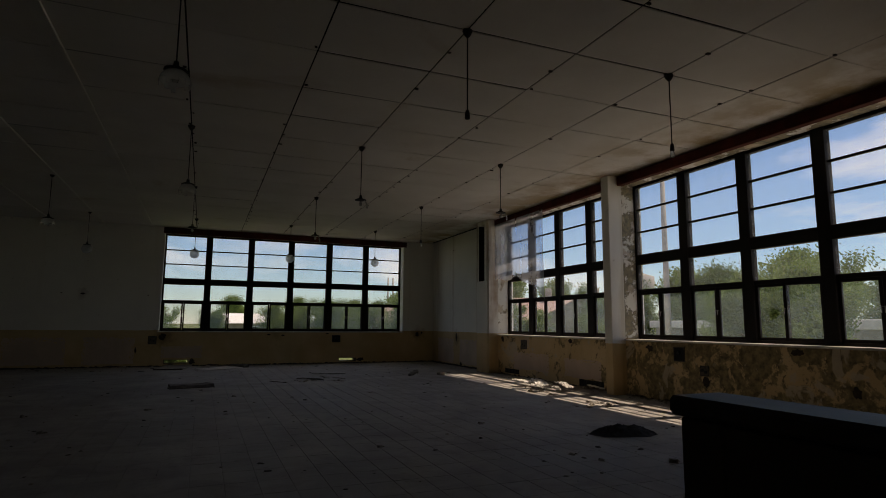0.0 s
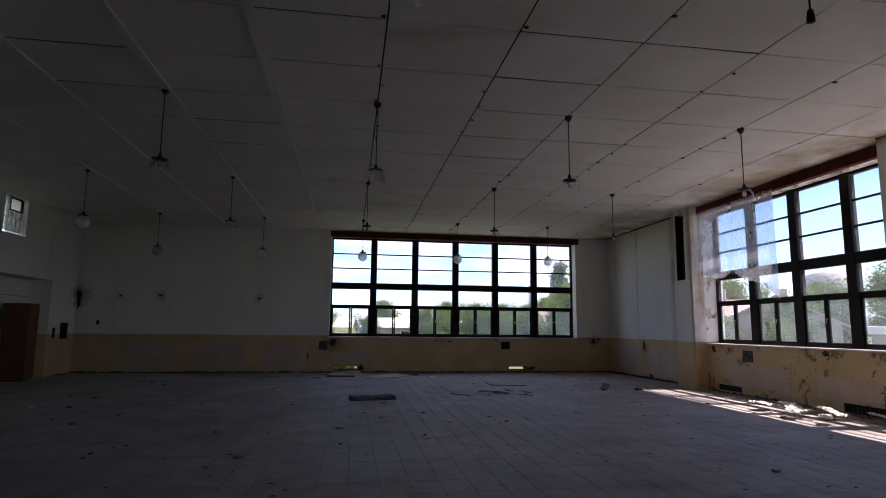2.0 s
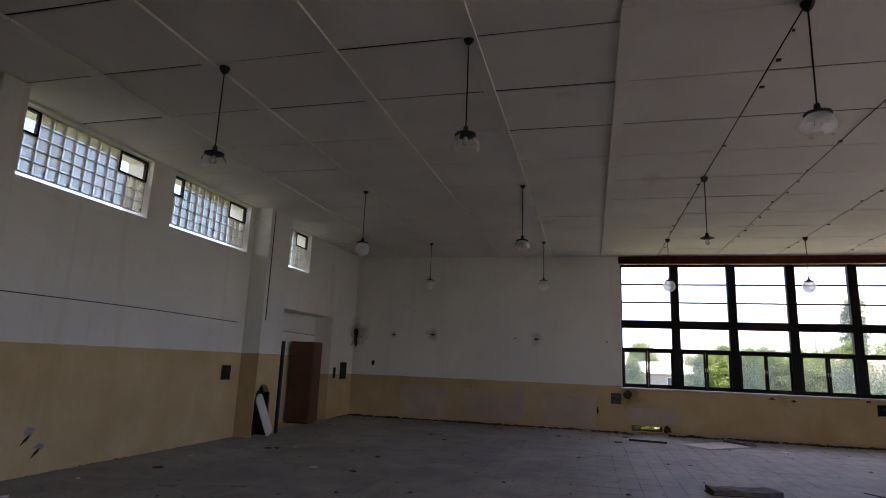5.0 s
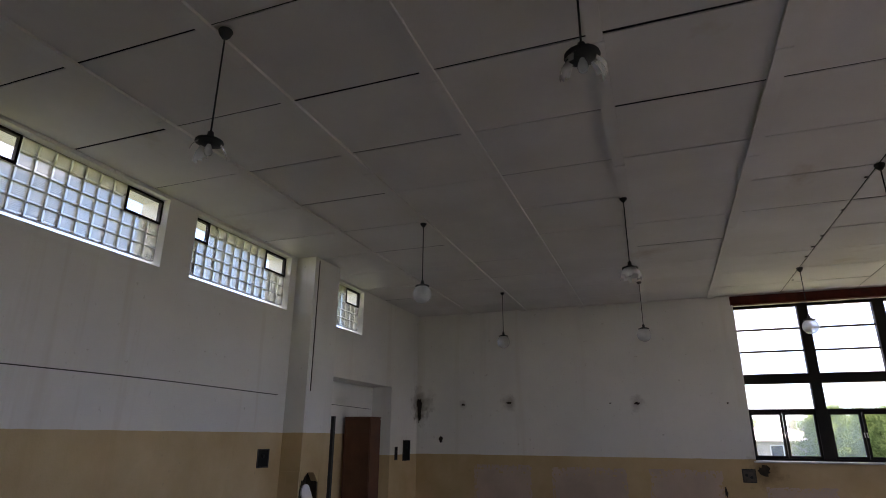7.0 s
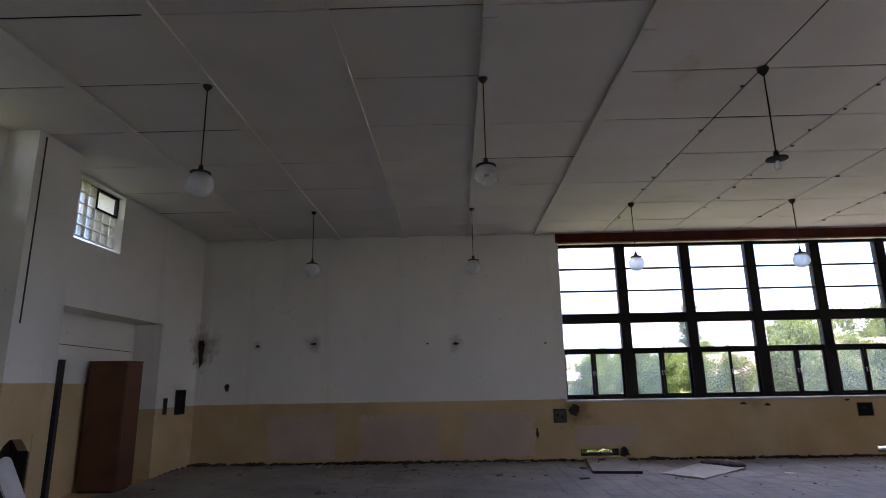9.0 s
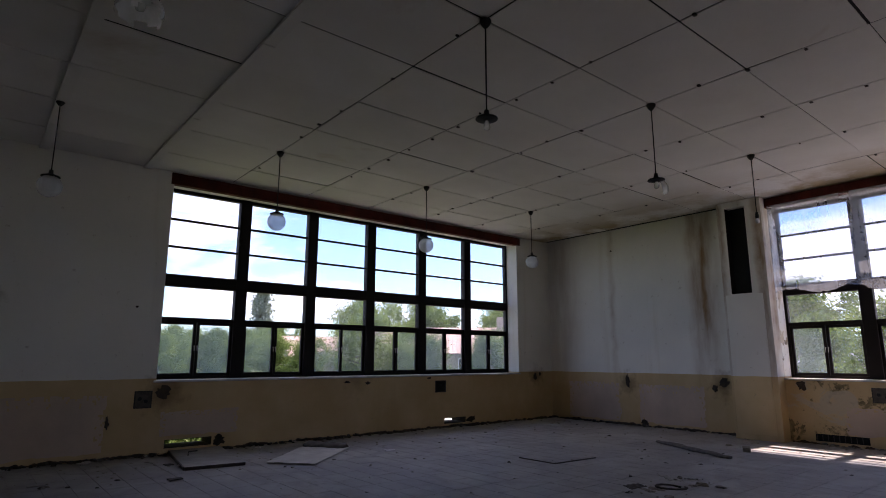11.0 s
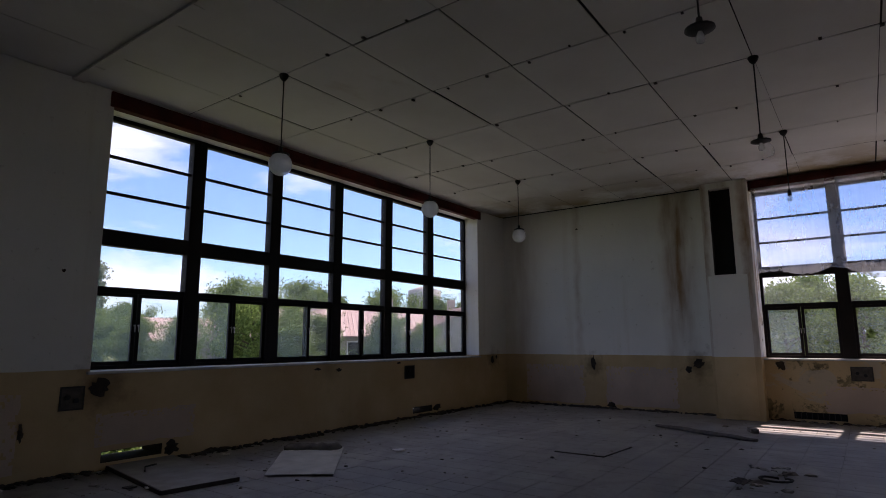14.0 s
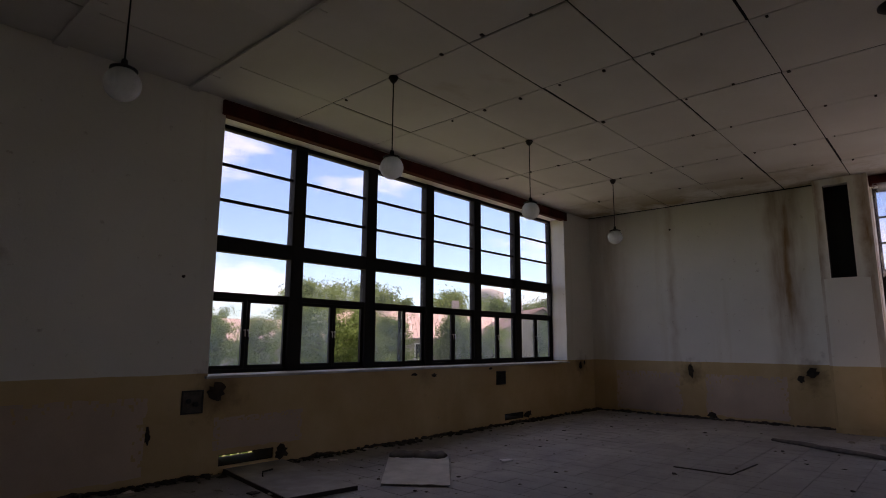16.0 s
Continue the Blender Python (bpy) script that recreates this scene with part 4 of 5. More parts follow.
part("edge_strip", block(-0.435, -0.42, -0.97, 0.97, 0.0, 0.046), M_DARKWOOD, leaf, "dark wooden edge")
part("edge_strip", block(-0.42, 0.42, -0.985, -0.97, 0.0, 0.046), M_DARKWOOD, leaf, "dark wooden edge")
hb = bmesh.new()
tube(hb, [(-0.22, 0.1, 0.045), (-0.22, 0.1, 0.10), (-0.08, 0.14, 0.105)], 0.011, 8)
part("handle", hb, M_BLACK, leaf, "black lever handle")

slab("pasteboard_sheet", [(0.16, 21.27), (0.65, 20.64), (1.92, 21.78), (1.36, 22.42)], 0.0, 0.008, M_BOARD, "creased pale board sheet lying on the floor", "board", 0.03, 4)


def bundle(name, at, length, r, material, label, category, seed):
    """A rolled or rumpled length of material."""
    bm = bmesh.new()
    rnd = random.Random(seed)
    n = 12
    pts = [(-length / 2 + length * k / n, rnd.uniform(-0.02, 0.02), r * 0.62 + rnd.uniform(-0.006, 0.006)) for k in range(n + 1)]
    tube(bm, pts, [r * (0.55 if k in (0, n) else rnd.uniform(0.8, 1.1)) for k in range(n + 1)], 12)
    for v in bm.verts:
        v.co.z = max(0.001, v.co.z * 0.75 + 0.25 * r * noise.noise(v.co * 9))
        v.co.y *= 1.5
    return solid(name, bm, material, label, category, at)


bundle("rolled_sheet", pose(1.58, 22.06, 0.0, 0, 0, -52), 0.80, 0.085, M_FIBRE, "grey rolled sheet resting by the pale board", "roll", 3)
bundle("rolled_sheet", pose(6.42, 17.85, 0, 0, 0, 64), 1.95, 0.05, M_FIBRE, "flattened grey roll lying on the floor", "roll", 5)
bundle("fallen_pipe", pose(8.70, 8.78, 0, 0, 0, 80), 0.9, 0.05, M_PALE, "pale broken tube lying below the parapet", "tube", 6)

ins = thing("insulation_slab", pose(0.21, 15.70, 0, 0, 0, 12), "grey fibre slab with a torn dark edge", "slab")
sb = bmesh.new()
box(sb, -0.47, 0.47, -0.15, 0.15, 0.012, 0.075)
bmesh.ops.subdivide_edges(sb, edges=sb.edges[:], cuts=7, use_grid_fill=True)
for v in sb.verts:
    v.co += Vector((0.012 * noise.noise(v.co * 11), 0.02 * noise.noise(v.co * 7 + Vector((4, 0, 0))), 0.02 * noise.noise(v.co * 6) + 0.02 * abs(v.co.x)))
part("fibre", sb, M_FIBRE, ins)
part("backing", block(-0.49, 0.48, -0.16, 0.155, 0, 0.018, 0.003), M_DARKRUB, ins, "dark backing board")


def rag():
    bm = bmesh.new()
    n, m = 64, 40
    grid = [[None] * (m + 1) for _ in range(n + 1)]
    for i in range(n + 1):
        for j in range(m + 1):
            u, v = i / n * 2 - 1, j / m * 2 - 1
            q = 1.0 + 0.25 * noise.noise(Vector((math.atan2(v, u) * 1.5, 2, 0)))
            r = min(1, math.hypot(u, v))
            fold = 1 - 2.2 * abs(noise.noise(Vector((u * 2.4 + v, v * 3.4 - u * 0.8, 1))))
            crease = 1 - 2.2 * abs(noise.noise(Vector((u * 6.5, v * 5.0 + u * 2, 7))))
            h = max(0.0, (1 - r ** 3) * (0.022 + 0.085 * max(0, fold) ** 1.5 + 0.028 * max(0, crease)))
            grid[i][j] = bm.verts.new((0.46 * u * q, 0.27 * v * q, 0.004 + h))
    for i in range(n):
        for j in range(m):
            u, v = (i + 0.5) / n * 2 - 1, (j + 0.5) / m * 2 - 1
            if math.hypot(u, v) < 1.02:
                f = bm.faces.new((grid[i][j], grid[i + 1][j], grid[i + 1][j + 1], grid[i][j + 1]))
                f.smooth = True
    for v in [v for v in bm.verts if not v.link_faces]:
        bm.verts.remove(v)
    return bm


solid("dark_rag", rag(), M_CLOTH, "crumpled dark rag heaped on the tiles", "rag", pose(5.82, 7.56, 0, 0, 0, -12))


def rubble_heap(at, label, seed, n=26, spread=0.35):
    bm = bmesh.new()
    rnd = random.Random(seed)
    for _ in range(n):
        a, r = rnd.uniform(0, 6.3), spread * rnd.random() ** 0.7
        chunk(bm, r * math.cos(a), 0.6 * r * math.sin(a), 0.0, rnd.choice((0.012, 0.018, 0.03, 0.05, 0.085)), rnd, 0.55)
    return solid("rubble_heap", bm, M_RUBBLE, label, "rubble", at, kind="stuff")


rubble_heap(pose(3.42, 16.45, 0), "small heap of broken plaster on the floor", 11, 22, 0.7)
slab("torn_sheet", [(3.29, 16.48), (3.53, 16.42), (3.59, 16.62), (3.37, 16.7)], 0.0, 0.006, M_CARD, "crumpled grey sheet piece lying in rubble", "sheet", 0.16, 51, 6)
slab("torn_sheet", [(3.62, 16.3), (3.87, 16.34), (3.83, 16.52), (3.65, 16.5)], 0.0, 0.006, M_CARD, "crumpled grey sheet piece lying in rubble", "sheet", 0.12, 52, 6)
slab("torn_sheet", [(2.72, 16.65), (2.97, 16.6), (3.01, 16.75), (2.77, 16.8)], 0.0, 0.006, M_DARKRUB, "dark crumpled scrap lying in rubble", "scrap", 0.09, 53, 6)
cable([(3.17 + 0.22 * math.cos(a), 16.4 + 0.16 * math.sin(a), 0.02 + 0.05 * max(0, math.sin(a * 0.5))) for a in [0.45 * k for k in range(14)]], 0.012, "dark looped cable lying in rubble")
rubble_heap(pose(7.25, 10.14, 0), "plaster pieces in the sunlit strip", 12, 30, 0.55)
rubble_heap(pose(7.79, 12.89, 0, 0, 0, 70), "plaster pieces in the sunlit strip", 14, 34, 0.7)
cable([(3.48, 19.17, 0.012), (3.48, 18.80, 0.014), (3.49, 18.46, 0.012), (3.9, 18.43, 0.012), (4.42, 18.39, 0.012)], 0.009, "bent dark wire on the floor", "bent_wire")
solid("wood_strip", block(-0.3, 0.3, -0.018, 0.018, 0, 0.014, 0.003), M_DARKWOOD, "thin dark wooden strip on the floor", "strip", pose(2.23, 16.42, 0, 0, 0, -55))
crumple = random.Random(66)
for k, (x, y, w) in enumerate([(7.75, 13.35, 0.55), (7.95, 12.75, 0.6), (7.5, 12.35, 0.4), (8.25, 12.3, 0.5), (7.6, 11.75, 0.35), (8.6, 11.85, 0.35)]):
    a = crumple.uniform(0, 3.1)
    c, q = w * math.cos(a), w * math.sin(a)
    slab("torn_plastic", [(x - c / 2, y - q / 2), (x + c / 2, y + q / 2), (x + c / 2 - 0.6 * q, y + q / 2 + 0.6 * c), (x - c / 2 - 0.4 * q, y - q / 2 + 0.5 * c)], 0.0, 0.004, M_WHITE, "crumpled white plastic sheet lying in sunlight", "plastic sheet", 0.22, 480 + k, 14)
wall_box("junction_box", pose(XP, 9.19, 0.57, 0, 0, -90), 0.20, 0.19, "small grey junction box in the mouldy parapet", True)
solid("brick", block(-0.12, 0.12, -0.06, 0.06, 0, 0.075, 0.008), M_RUBBLE, "loose dusty brick on the floor", "brick", pose(7.04, 17.18, 0, 0, 0, 25))


def lone(at, s, seed, material, label, category="debris"):
    bm = bmesh.new()
    rnd = random.Random(seed)
    chunk(bm, 0, 0, 0, s, rnd, 0.8)
    chunk(bm, s * 0.9, s * 0.3, 0, s * 0.5, rnd, 0.8)
    return solid("plaster_lump", bm, material, label, category, at)


LUMPS = [(-1.56, 10.31, 0.07), (-0.43, 12.16, 0.06), (-2.15, 11.98, 0.06), (3.97, 16.74, 0.07), (4.33, 9.0, 0.07), (4.39, 6.73, 0.06), (5.22, 6.03, 0.08), (4.52, 6.37, 0.05), (7.5, 17.69, 0.08), (3.83, 13.43, 0.05), (2.44, 7.91, 0.05), (-4.44, 12.92, 0.06), (-5.49, 19.84, 0.09), (1.03, 13.67, 0.05), (-4.19, 22.11, 0.08), (-2.65, 21.34, 0.07), (-7.14, 22.58, 0.07), (-3.38, 22.65, 0.06)]
for k, (x, y, s) in enumerate(LUMPS):
    lone(pose(x, y, 0), s, 300 + k, M_RUBBLE, "broken plaster lump on the tiles")
for k, (x, y, r) in enumerate([(-6.47, 12.31, 20), (-6.53, 11.94, 60), (-7.1, 12.85, 5), (-6.8, 11.56, 140), (-6.3, 13.2, 80), (-5.4, 21.2, 30), (-4.5, 21.9, 80), (-2.8, 21.4, 10)]):
    slab("tile_shard", [(x, y), (x + 0.2, y + 0.03), (x + 0.17, y + 0.15), (x + 0.02, y + 0.13)], 0.0, 0.014, M_PALE, "pale broken tile shard on the floor", "shard", 0.02, 400 + k, 3)
br = random.Random(9)
for k in range(60):   # broken tile and board pieces strewn along the west side
    x, y, a, s = br.uniform(-8.3, -4.2), br.uniform(9.0, 16.5), br.uniform(0, 6.3), br.uniform(0.05, 0.17)
    if k >= 40:
        x, y = br.uniform(-7.6, 3.0), YN - 0.15 - abs(br.gauss(0, 0.8))
    c, q = s * math.cos(a), s * math.sin(a)
    dark = k % 3 == 0
    slab("tile_shard", [(x, y), (x + c, y + q), (x + c - 0.7 * q, y + q + 0.6 * c), (x - 0.5 * q, y + 0.75 * c)], 0.0, 0.013, M_DARKRUB if dark else (M_CARD, M_WHITE)[k % 2], "dark broken shard on the floor" if dark else ("grey", "white")[k % 2] + " broken tile shard on the floor", "shard", 0.03, 440 + k, 3)
slab("torn_paper", [(-5.9, 10.5), (-5.1, 10.75), (-5.25, 11.05), (-5.95, 10.95)], 0.0, 0.003, M_CARD, "torn grey paper lying on the floor", "paper", 0.02, 420, 6)


def litter():
    """Grit and flakes over the whole floor, denser by the walls."""
    bm = bmesh.new()
    rnd = random.Random(77)
    for _ in range(1500):
        x, y = rnd.uniform(XW + 0.2, XP - 0.2), rnd.uniform(2.0, YN - 0.15)
        if rnd.random() < 0.35:
            y = YN - 0.15 - abs(rnd.gauss(0, 1.1))
        elif rnd.random() < 0.3:
            x = XP - 0.1 - abs(rnd.gauss(0, 0.8))
        if abs(x - 1.3) < 0.7 and y < 2.2:
            continue
        chunk(bm, x, y, 0.0, rnd.choice((0.006, 0.009, 0.012, 0.016, 0.028)), rnd, 0.7)
    return bm


solid("floor_grit", litter(), M_RUBBLE, "scattered plaster grit over the floor", "debris", kind="stuff")


def flakes():
    bm = bmesh.new()
    rnd = random.Random(78)
    for _ in range(330):
        x, y = rnd.uniform(XW + 0.3, XP - 0.3), rnd.uniform(3.0, YN - 0.3)
        chunk(bm, x, y, 0.0, rnd.choice((0.012, 0.02, 0.03, 0.045)), rnd, 0.5)
    return bm


solid("dark_crumbs", flakes(), M_DARKRUB, "dark crumbs strewn over the floor", "debris", kind="stuff")

# the dark panelled screen beside the start of the walk
cab = thing("wooden_screen", pose(1.18, 0.26, 0), "dark wooden panelled screen standing on the floor", "screen")
part("frame", block(0.0, 0.09, 0.02, 1.51, 0.08, 1.315, 0.006), M_DARKWOOD, cab)
part("top", block(-0.02, 0.11, -0.01, 1.525, 1.315, 1.35, 0.008), M_DARKWOOD, cab, "dark wooden top board")
part("plinth", block(0.005, 0.085, 0.03, 1.50, 0, 0.08), M_BLACK, cab)
for y in (0.03, 1.41):
    part("stile", block(-0.014, 0.001, y, y + 0.09, 0.08, 1.313, 0.003), M_DARKWOOD, cab)
part("rail", block(-0.012, 0.001, 0.12, 1.41, 1.125, 1.312, 0.003), M_DARKWOOD, cab)
for y in (0.13, 0.45, 0.77, 1.09):
    part("panel", block(-0.006, 0.001, y, y + 0.312, 0.12, 1.12), M_CLOTH, cab, "dull grey-black panel")


def clips():
    """Small dark hooks and nail heads left along the open ceiling joints."""
    bm = bmesh.new()
    rnd = random.Random(31)
    for i in range(6):
        x = 1.5 * i
        y = 3.0
        while y < YN - 0.3:
            s = rnd.uniform(0.012, 0.028)
            dx = rnd.choice((-1, 1)) * rnd.uniform(0.01, 0.05)
            box(bm, x + dx - s, x + dx + s, y - s * 0.7, y + s * 0.7, ZC - rnd.uniform(0.008, 0.02), ZC + 0.002)
            y += rnd.choice((0.6, 0.6, 1.2, 0.55, 1.8))
    return bm


solid("joint_clips", clips(), M_DARKRUB, "small dark hooks along the ceiling joints", "hooks", kind="stuff")


# ---- outdoors ----
def grass_paint():
    n = Nodes("meadow_grass")
    col = n.mix(n.ramp(n.noise(0.25, 6), 0.35, 0.66), (0.055, 0.085, 0.025), (0.13, 0.16, 0.055))
    col = n.mix(n.ramp(n.noise(2.4, 5), 0.4, 0.7, 0, 0.6), col, (0.16, 0.15, 0.07))
    return n.done(col, 0.95, 0, n.noise(6, 5), 0.6, 0.1, 0.2)


def leaf_paint(name, a, b):
    n = Nodes(name)
    col = n.mix(n.island(), a, b)
    d = n.node("ShaderNodeBsdfDiffuse", Color=col)
    tr = n.node("ShaderNodeBsdfTranslucent", Color=n.mix(0.5, col, (0.20, 0.29, 0.09)))
    mx = n.node("ShaderNodeMixShader", Fac=0.36)
    n.t.links.new(d.outputs[0], mx.inputs[1])
    n.t.links.new(tr.outputs[0], mx.inputs[2])
    n.t.links.new(mx.outputs[0], n.out.inputs["Surface"])
    return n.mat


M_GRASS = grass_paint()
M_LEAF = leaf_paint("summer_leaves", (0.05, 0.085, 0.03), (0.27, 0.37, 0.12))
M_LEAF2 = leaf_paint("dark_leaves", (0.04, 0.07, 0.03), (0.20, 0.29, 0.11))
# leaf colour paled and greyed, so the distance haze is painted in
M_FARLEAF = leaf_paint("haze_tinted_leaves", (0.17, 0.21, 0.19), (0.34, 0.40, 0.33))
M_BARK = plain("bark", (0.11, 0.085, 0.06), 0.95, vary=0.4, scale=8)


def roof_paint():
    n = Nodes("red_sheet_roof")
    col = n.mix(n.island(), (0.36, 0.24, 0.21), (0.52, 0.40, 0.36))
    col = n.mix(n.ramp(n.noise(1.5, 5), 0.4, 0.7, 0, 0.5), col, (0.34, 0.25, 0.22))
    return n.done(col, 0.6, 0, n.noise(8, 3), 0.2, 0.02, 0.4)


M_ROOF = roof_paint()
M_RENDER = plain("grey_house_render", (0.42, 0.38, 0.32), 0.9, vary=0.25, scale=1.2)
M_SHED = plain("white_fascia", (0.75, 0.75, 0.73), 0.7, vary=0.15)
M_GREY = plain("grey_concrete", (0.42, 0.41, 0.39), 0.9, vary=0.25)
M_HOUSEGLASS = plain("dark_house_window", (0.03, 0.035, 0.04), 0.2)

gm = bmesh.new()
for a in range(24):
    for r0, r1 in ((0, 60), (60, 400), (400, 3000)):
        ring = [(r, 2 * math.pi * (a + k) / 24) for r, k in ((r0, 0), (r1, 0), (r1, 1), (r0, 1))]
        vs = [gm.verts.new((r * math.cos(t), 10 + r * math.sin(t), GROUND)) for r, t in (ring if r0 else ring[:3])]
        gm.faces.new(vs)
bmesh.ops.remove_doubles(gm, verts=gm.verts[:], dist=1e-4)
structure("ground", gm, M_GRASS, "green meadow round the building", "ground")
structure("plinth_wall", block(XW - 0.6, XE + 0.37, YS - 0.4, YN + 0.51, GROUND, -0.302), M_GREY, "concrete base of the building", "foundation")


def tree_meshes(seed, height, spread, leaves, leaf=0.16, low=0.25, poplar=False):
    """Trunk with limbs, and a crown of leaf sprays gathered on clumps."""
    rnd = random.Random(seed)
    wood, crown = bmesh.new(), bmesh.new()
    top = height * 0.92
    lean = [(0.04 * height * noise.noise(Vector((k * 0.6, seed, 0))), 0.04 * height * noise.noise(Vector((k * 0.6, seed, 5)))) for k in range(7)]
    spine = [Vector((lean[k][0], lean[k][1], top * k / 6)) for k in range(7)]
    tube(wood, spine, [height * 0.028 * (1 - 0.85 * k / 6) for k in range(7)], 8)
    clumps = []
    limbs = 70 if poplar else 34
    for k in range(limbs):
        f = low + (1 - low) * (k + rnd.random()) / limbs
        i = min(5, int(f * 6))
        root = spine[i].lerp(spine[i + 1], f * 6 - i)
        a = k * 2.4 + rnd.uniform(-0.6, 0.6)
        wide = spread * (math.sin(math.pi * min(1, max(0.08, (f - low) / (1 - low) * 0.8 + 0.16))) if not poplar else 0.80 * math.sqrt(max(0.03, 4 * (f * 0.92 + 0.06) * (1 - f * 0.92 - 0.06))))
        lobe = 1.0 + (0.2 if poplar else 0.55) * noise.noise(Vector((math.cos(a) * 1.3, math.sin(a) * 1.3, f * 4 + seed)))
        out = wide * rnd.uniform(0.35, 1.1) * lobe
        tip = root + Vector((out * math.cos(a), out * math.sin(a), out * (rnd.uniform(0.1, 0.7) if not poplar else 1.1)))
        tip.z = min(tip.z, height * rnd.uniform(0.9, 1.05))
        tube(wood, [root, root.lerp(tip, 0.5) + Vector((0, 0, 0.06 * out)), tip], [height * 0.010, height * 0.006, height * 0.002], 5)
        for q, lo, hi in ((1.0, 0.12, 0.30), (0.75, 0.12, 0.26), (0.5, 0.10, 0.22)):
            clumps.append((root.lerp(tip, q) + Vector((rnd.gauss(0, 0.08), rnd.gauss(0, 0.08), rnd.gauss(0, 0.06))) * spread, spread * rnd.uniform(lo, hi)))
    clumps.append((spine[-1], spread * 0.2))
    for _ in range(leaves):
        c, r = rnd.choice(clumps)
        p = c + Vector((rnd.gauss(0, 0.62), rnd.gauss(0, 0.62), rnd.gauss(0, 0.5))) * r
        if p.z < 0.1:
            continue
        n = Vector((rnd.gauss(0, 1), rnd.gauss(0, 1), rnd.gauss(0.6, 1))).normalized()
        s = n.orthogonal().normalized()
        q = n.cross(s)
        w = leaf * rnd.uniform(0.6, 1.3)
        tip = p + s * w * 1.5
        vs = [crown.verts.new(v) for v in (p - s * w * 0.7, p + q * w * 0.5 + n * w * 0.15, tip, p - q * w * 0.5 + n * w * 0.15)]
        crown.faces.new(vs)
    return mesh_of("trunk", wood, M_BARK), crown


def tree(name, at, seed, height, spread, leaves, material, label, **more):
    trunk, crown = tree_meshes(seed, height, spread, leaves, **more)
    ob = thing(name, at, label, "tree", "trees outside the windows")
    part("trunk", trunk, None, ob)
    me = bpy.data.meshes.new("crown")
    crown.to_mesh(me)
    crown.free()
    me.materials.append(material)
    part("crown", me, None, ob, "loose leafy crown")
    return ob


def again(ob, x, y, turn, size):
    return copy_thing(ob, pose(x, y, GROUND, 0, 0, turn) @ Matrix.Scale(size, 4))


T1 = tree("tree", pose(14.5, 41.5, GROUND), 3, 5.0, 2.1, 19000, M_LEAF, "leafy young tree in the meadow", leaf=0.07, low=0.12)
T2 = tree("tree", pose(20.5, 52.0, GROUND), 9, 6.5, 2.9, 22000, M_LEAF, "broad leafy tree beyond the yard", leaf=0.10, low=0.15)
T3 = tree("tree", pose(26.5, 50.0, GROUND), 14, 6.0, 2.6, 19000, M_LEAF2, "dark leafy tree beyond the yard", leaf=0.10, low=0.12)
POP = tree("poplar_tree", pose(80.5, 220.0, GROUND), 21, 29.0, 5.0, 9000, M_FARLEAF, "tall slender poplar far off", leaf=0.46, low=0.08, poplar=True)
for k, (x, y, turn, size, src) in enumerate([
        (6.0, 52, 40, 0.56, T2), (10.5, 51, 130, 0.58, T3), (14.0, 53, 220, 0.58, T2), (19.1, 44.3, 50, 0.85, T1), (20.9, 38.0, 10, 0.62, T3), (1.5, 58, 300, 0.52, T3), (-3.5, 60, 80, 0.55, T2), (-8, 62, 10, 0.5, T3), (9.6, 63, 20, 0.72, T2), (12.4, 61, 150, 0.74, T3), (15.6, 63, 260, 0.7, T2), (18.6, 64, 330, 0.76, T3), (26.0, 34.5, 100, 0.68, T3), (31, 47, 60, 0.95, T2),
        (24, 58, 100, 1.0, T2), (34, 40, 190, 0.9, T3), (33, 60, 250, 1.2, T2), (44, 52, 20, 1.1, T3), (3.5, 75, 0, 0.8, T2), (16, 80, 90, 0.85, T3), (28, 85, 45, 1.0, T2), (19.0, 41.5, 30, 0.6, T3), (16.0, 40.0, 200, 0.6, T1), (22.5, 36.5, 15, 0.62, T1), (24.0, 33.0, 130, 0.55, T1), (13.0, 46.0, 75, 0.7, T1), (27.5, 38.0, 75, 0.6, T2),
        (21.0, 18.0, 10, 0.84, T1), (20.8, 15.6, 100, 0.86, T1), (24.5, 21.5, 200, 0.66, T3), (23.6, 17.2, 300, 0.72, T2), (29, 12.5, 60, 0.52, T3), (34, 25.2, 30, 1.02, T2), (35, 20.5, 260, 0.82, T3), (36, 36.5, 110, 1.0, T2), (35, 8, 20, 0.6, T3), (34, 31.2, 140, 1.04, T3), (38, 18, 70, 0.62, T2), (38, 30, 0, 0.66, T2)]):
    again(src, x, y, turn, size)


M_PAVE_BOUNCE = plain("pale_path_and_bounce_concrete", (0.60, 0.575, 0.53), 0.9, vary=0.2)
# unseen pale slab, added to bounce sunlight through the east windows onto the ceiling
structure("pavement", block(XE + 0.39, 19.0, -10, 30, GROUND, GROUND + 0.06), M_PAVE_BOUNCE, "pale concrete apron beside the building", "pavement")
structure("pavement_north", block(3.6, XE + 0.388, YN + 0.54, YN + 3.2, GROUND, GROUND + 0.06), M_PAVE_BOUNCE, "pale concrete path along the building", "pavement")
BUSH = tree("bush", pose(-0.45, 24.55, GROUND), 33, 1.5, 0.75, 3400, M_LEAF, "leafy weeds against the wall outside", leaf=0.06, low=0.03)


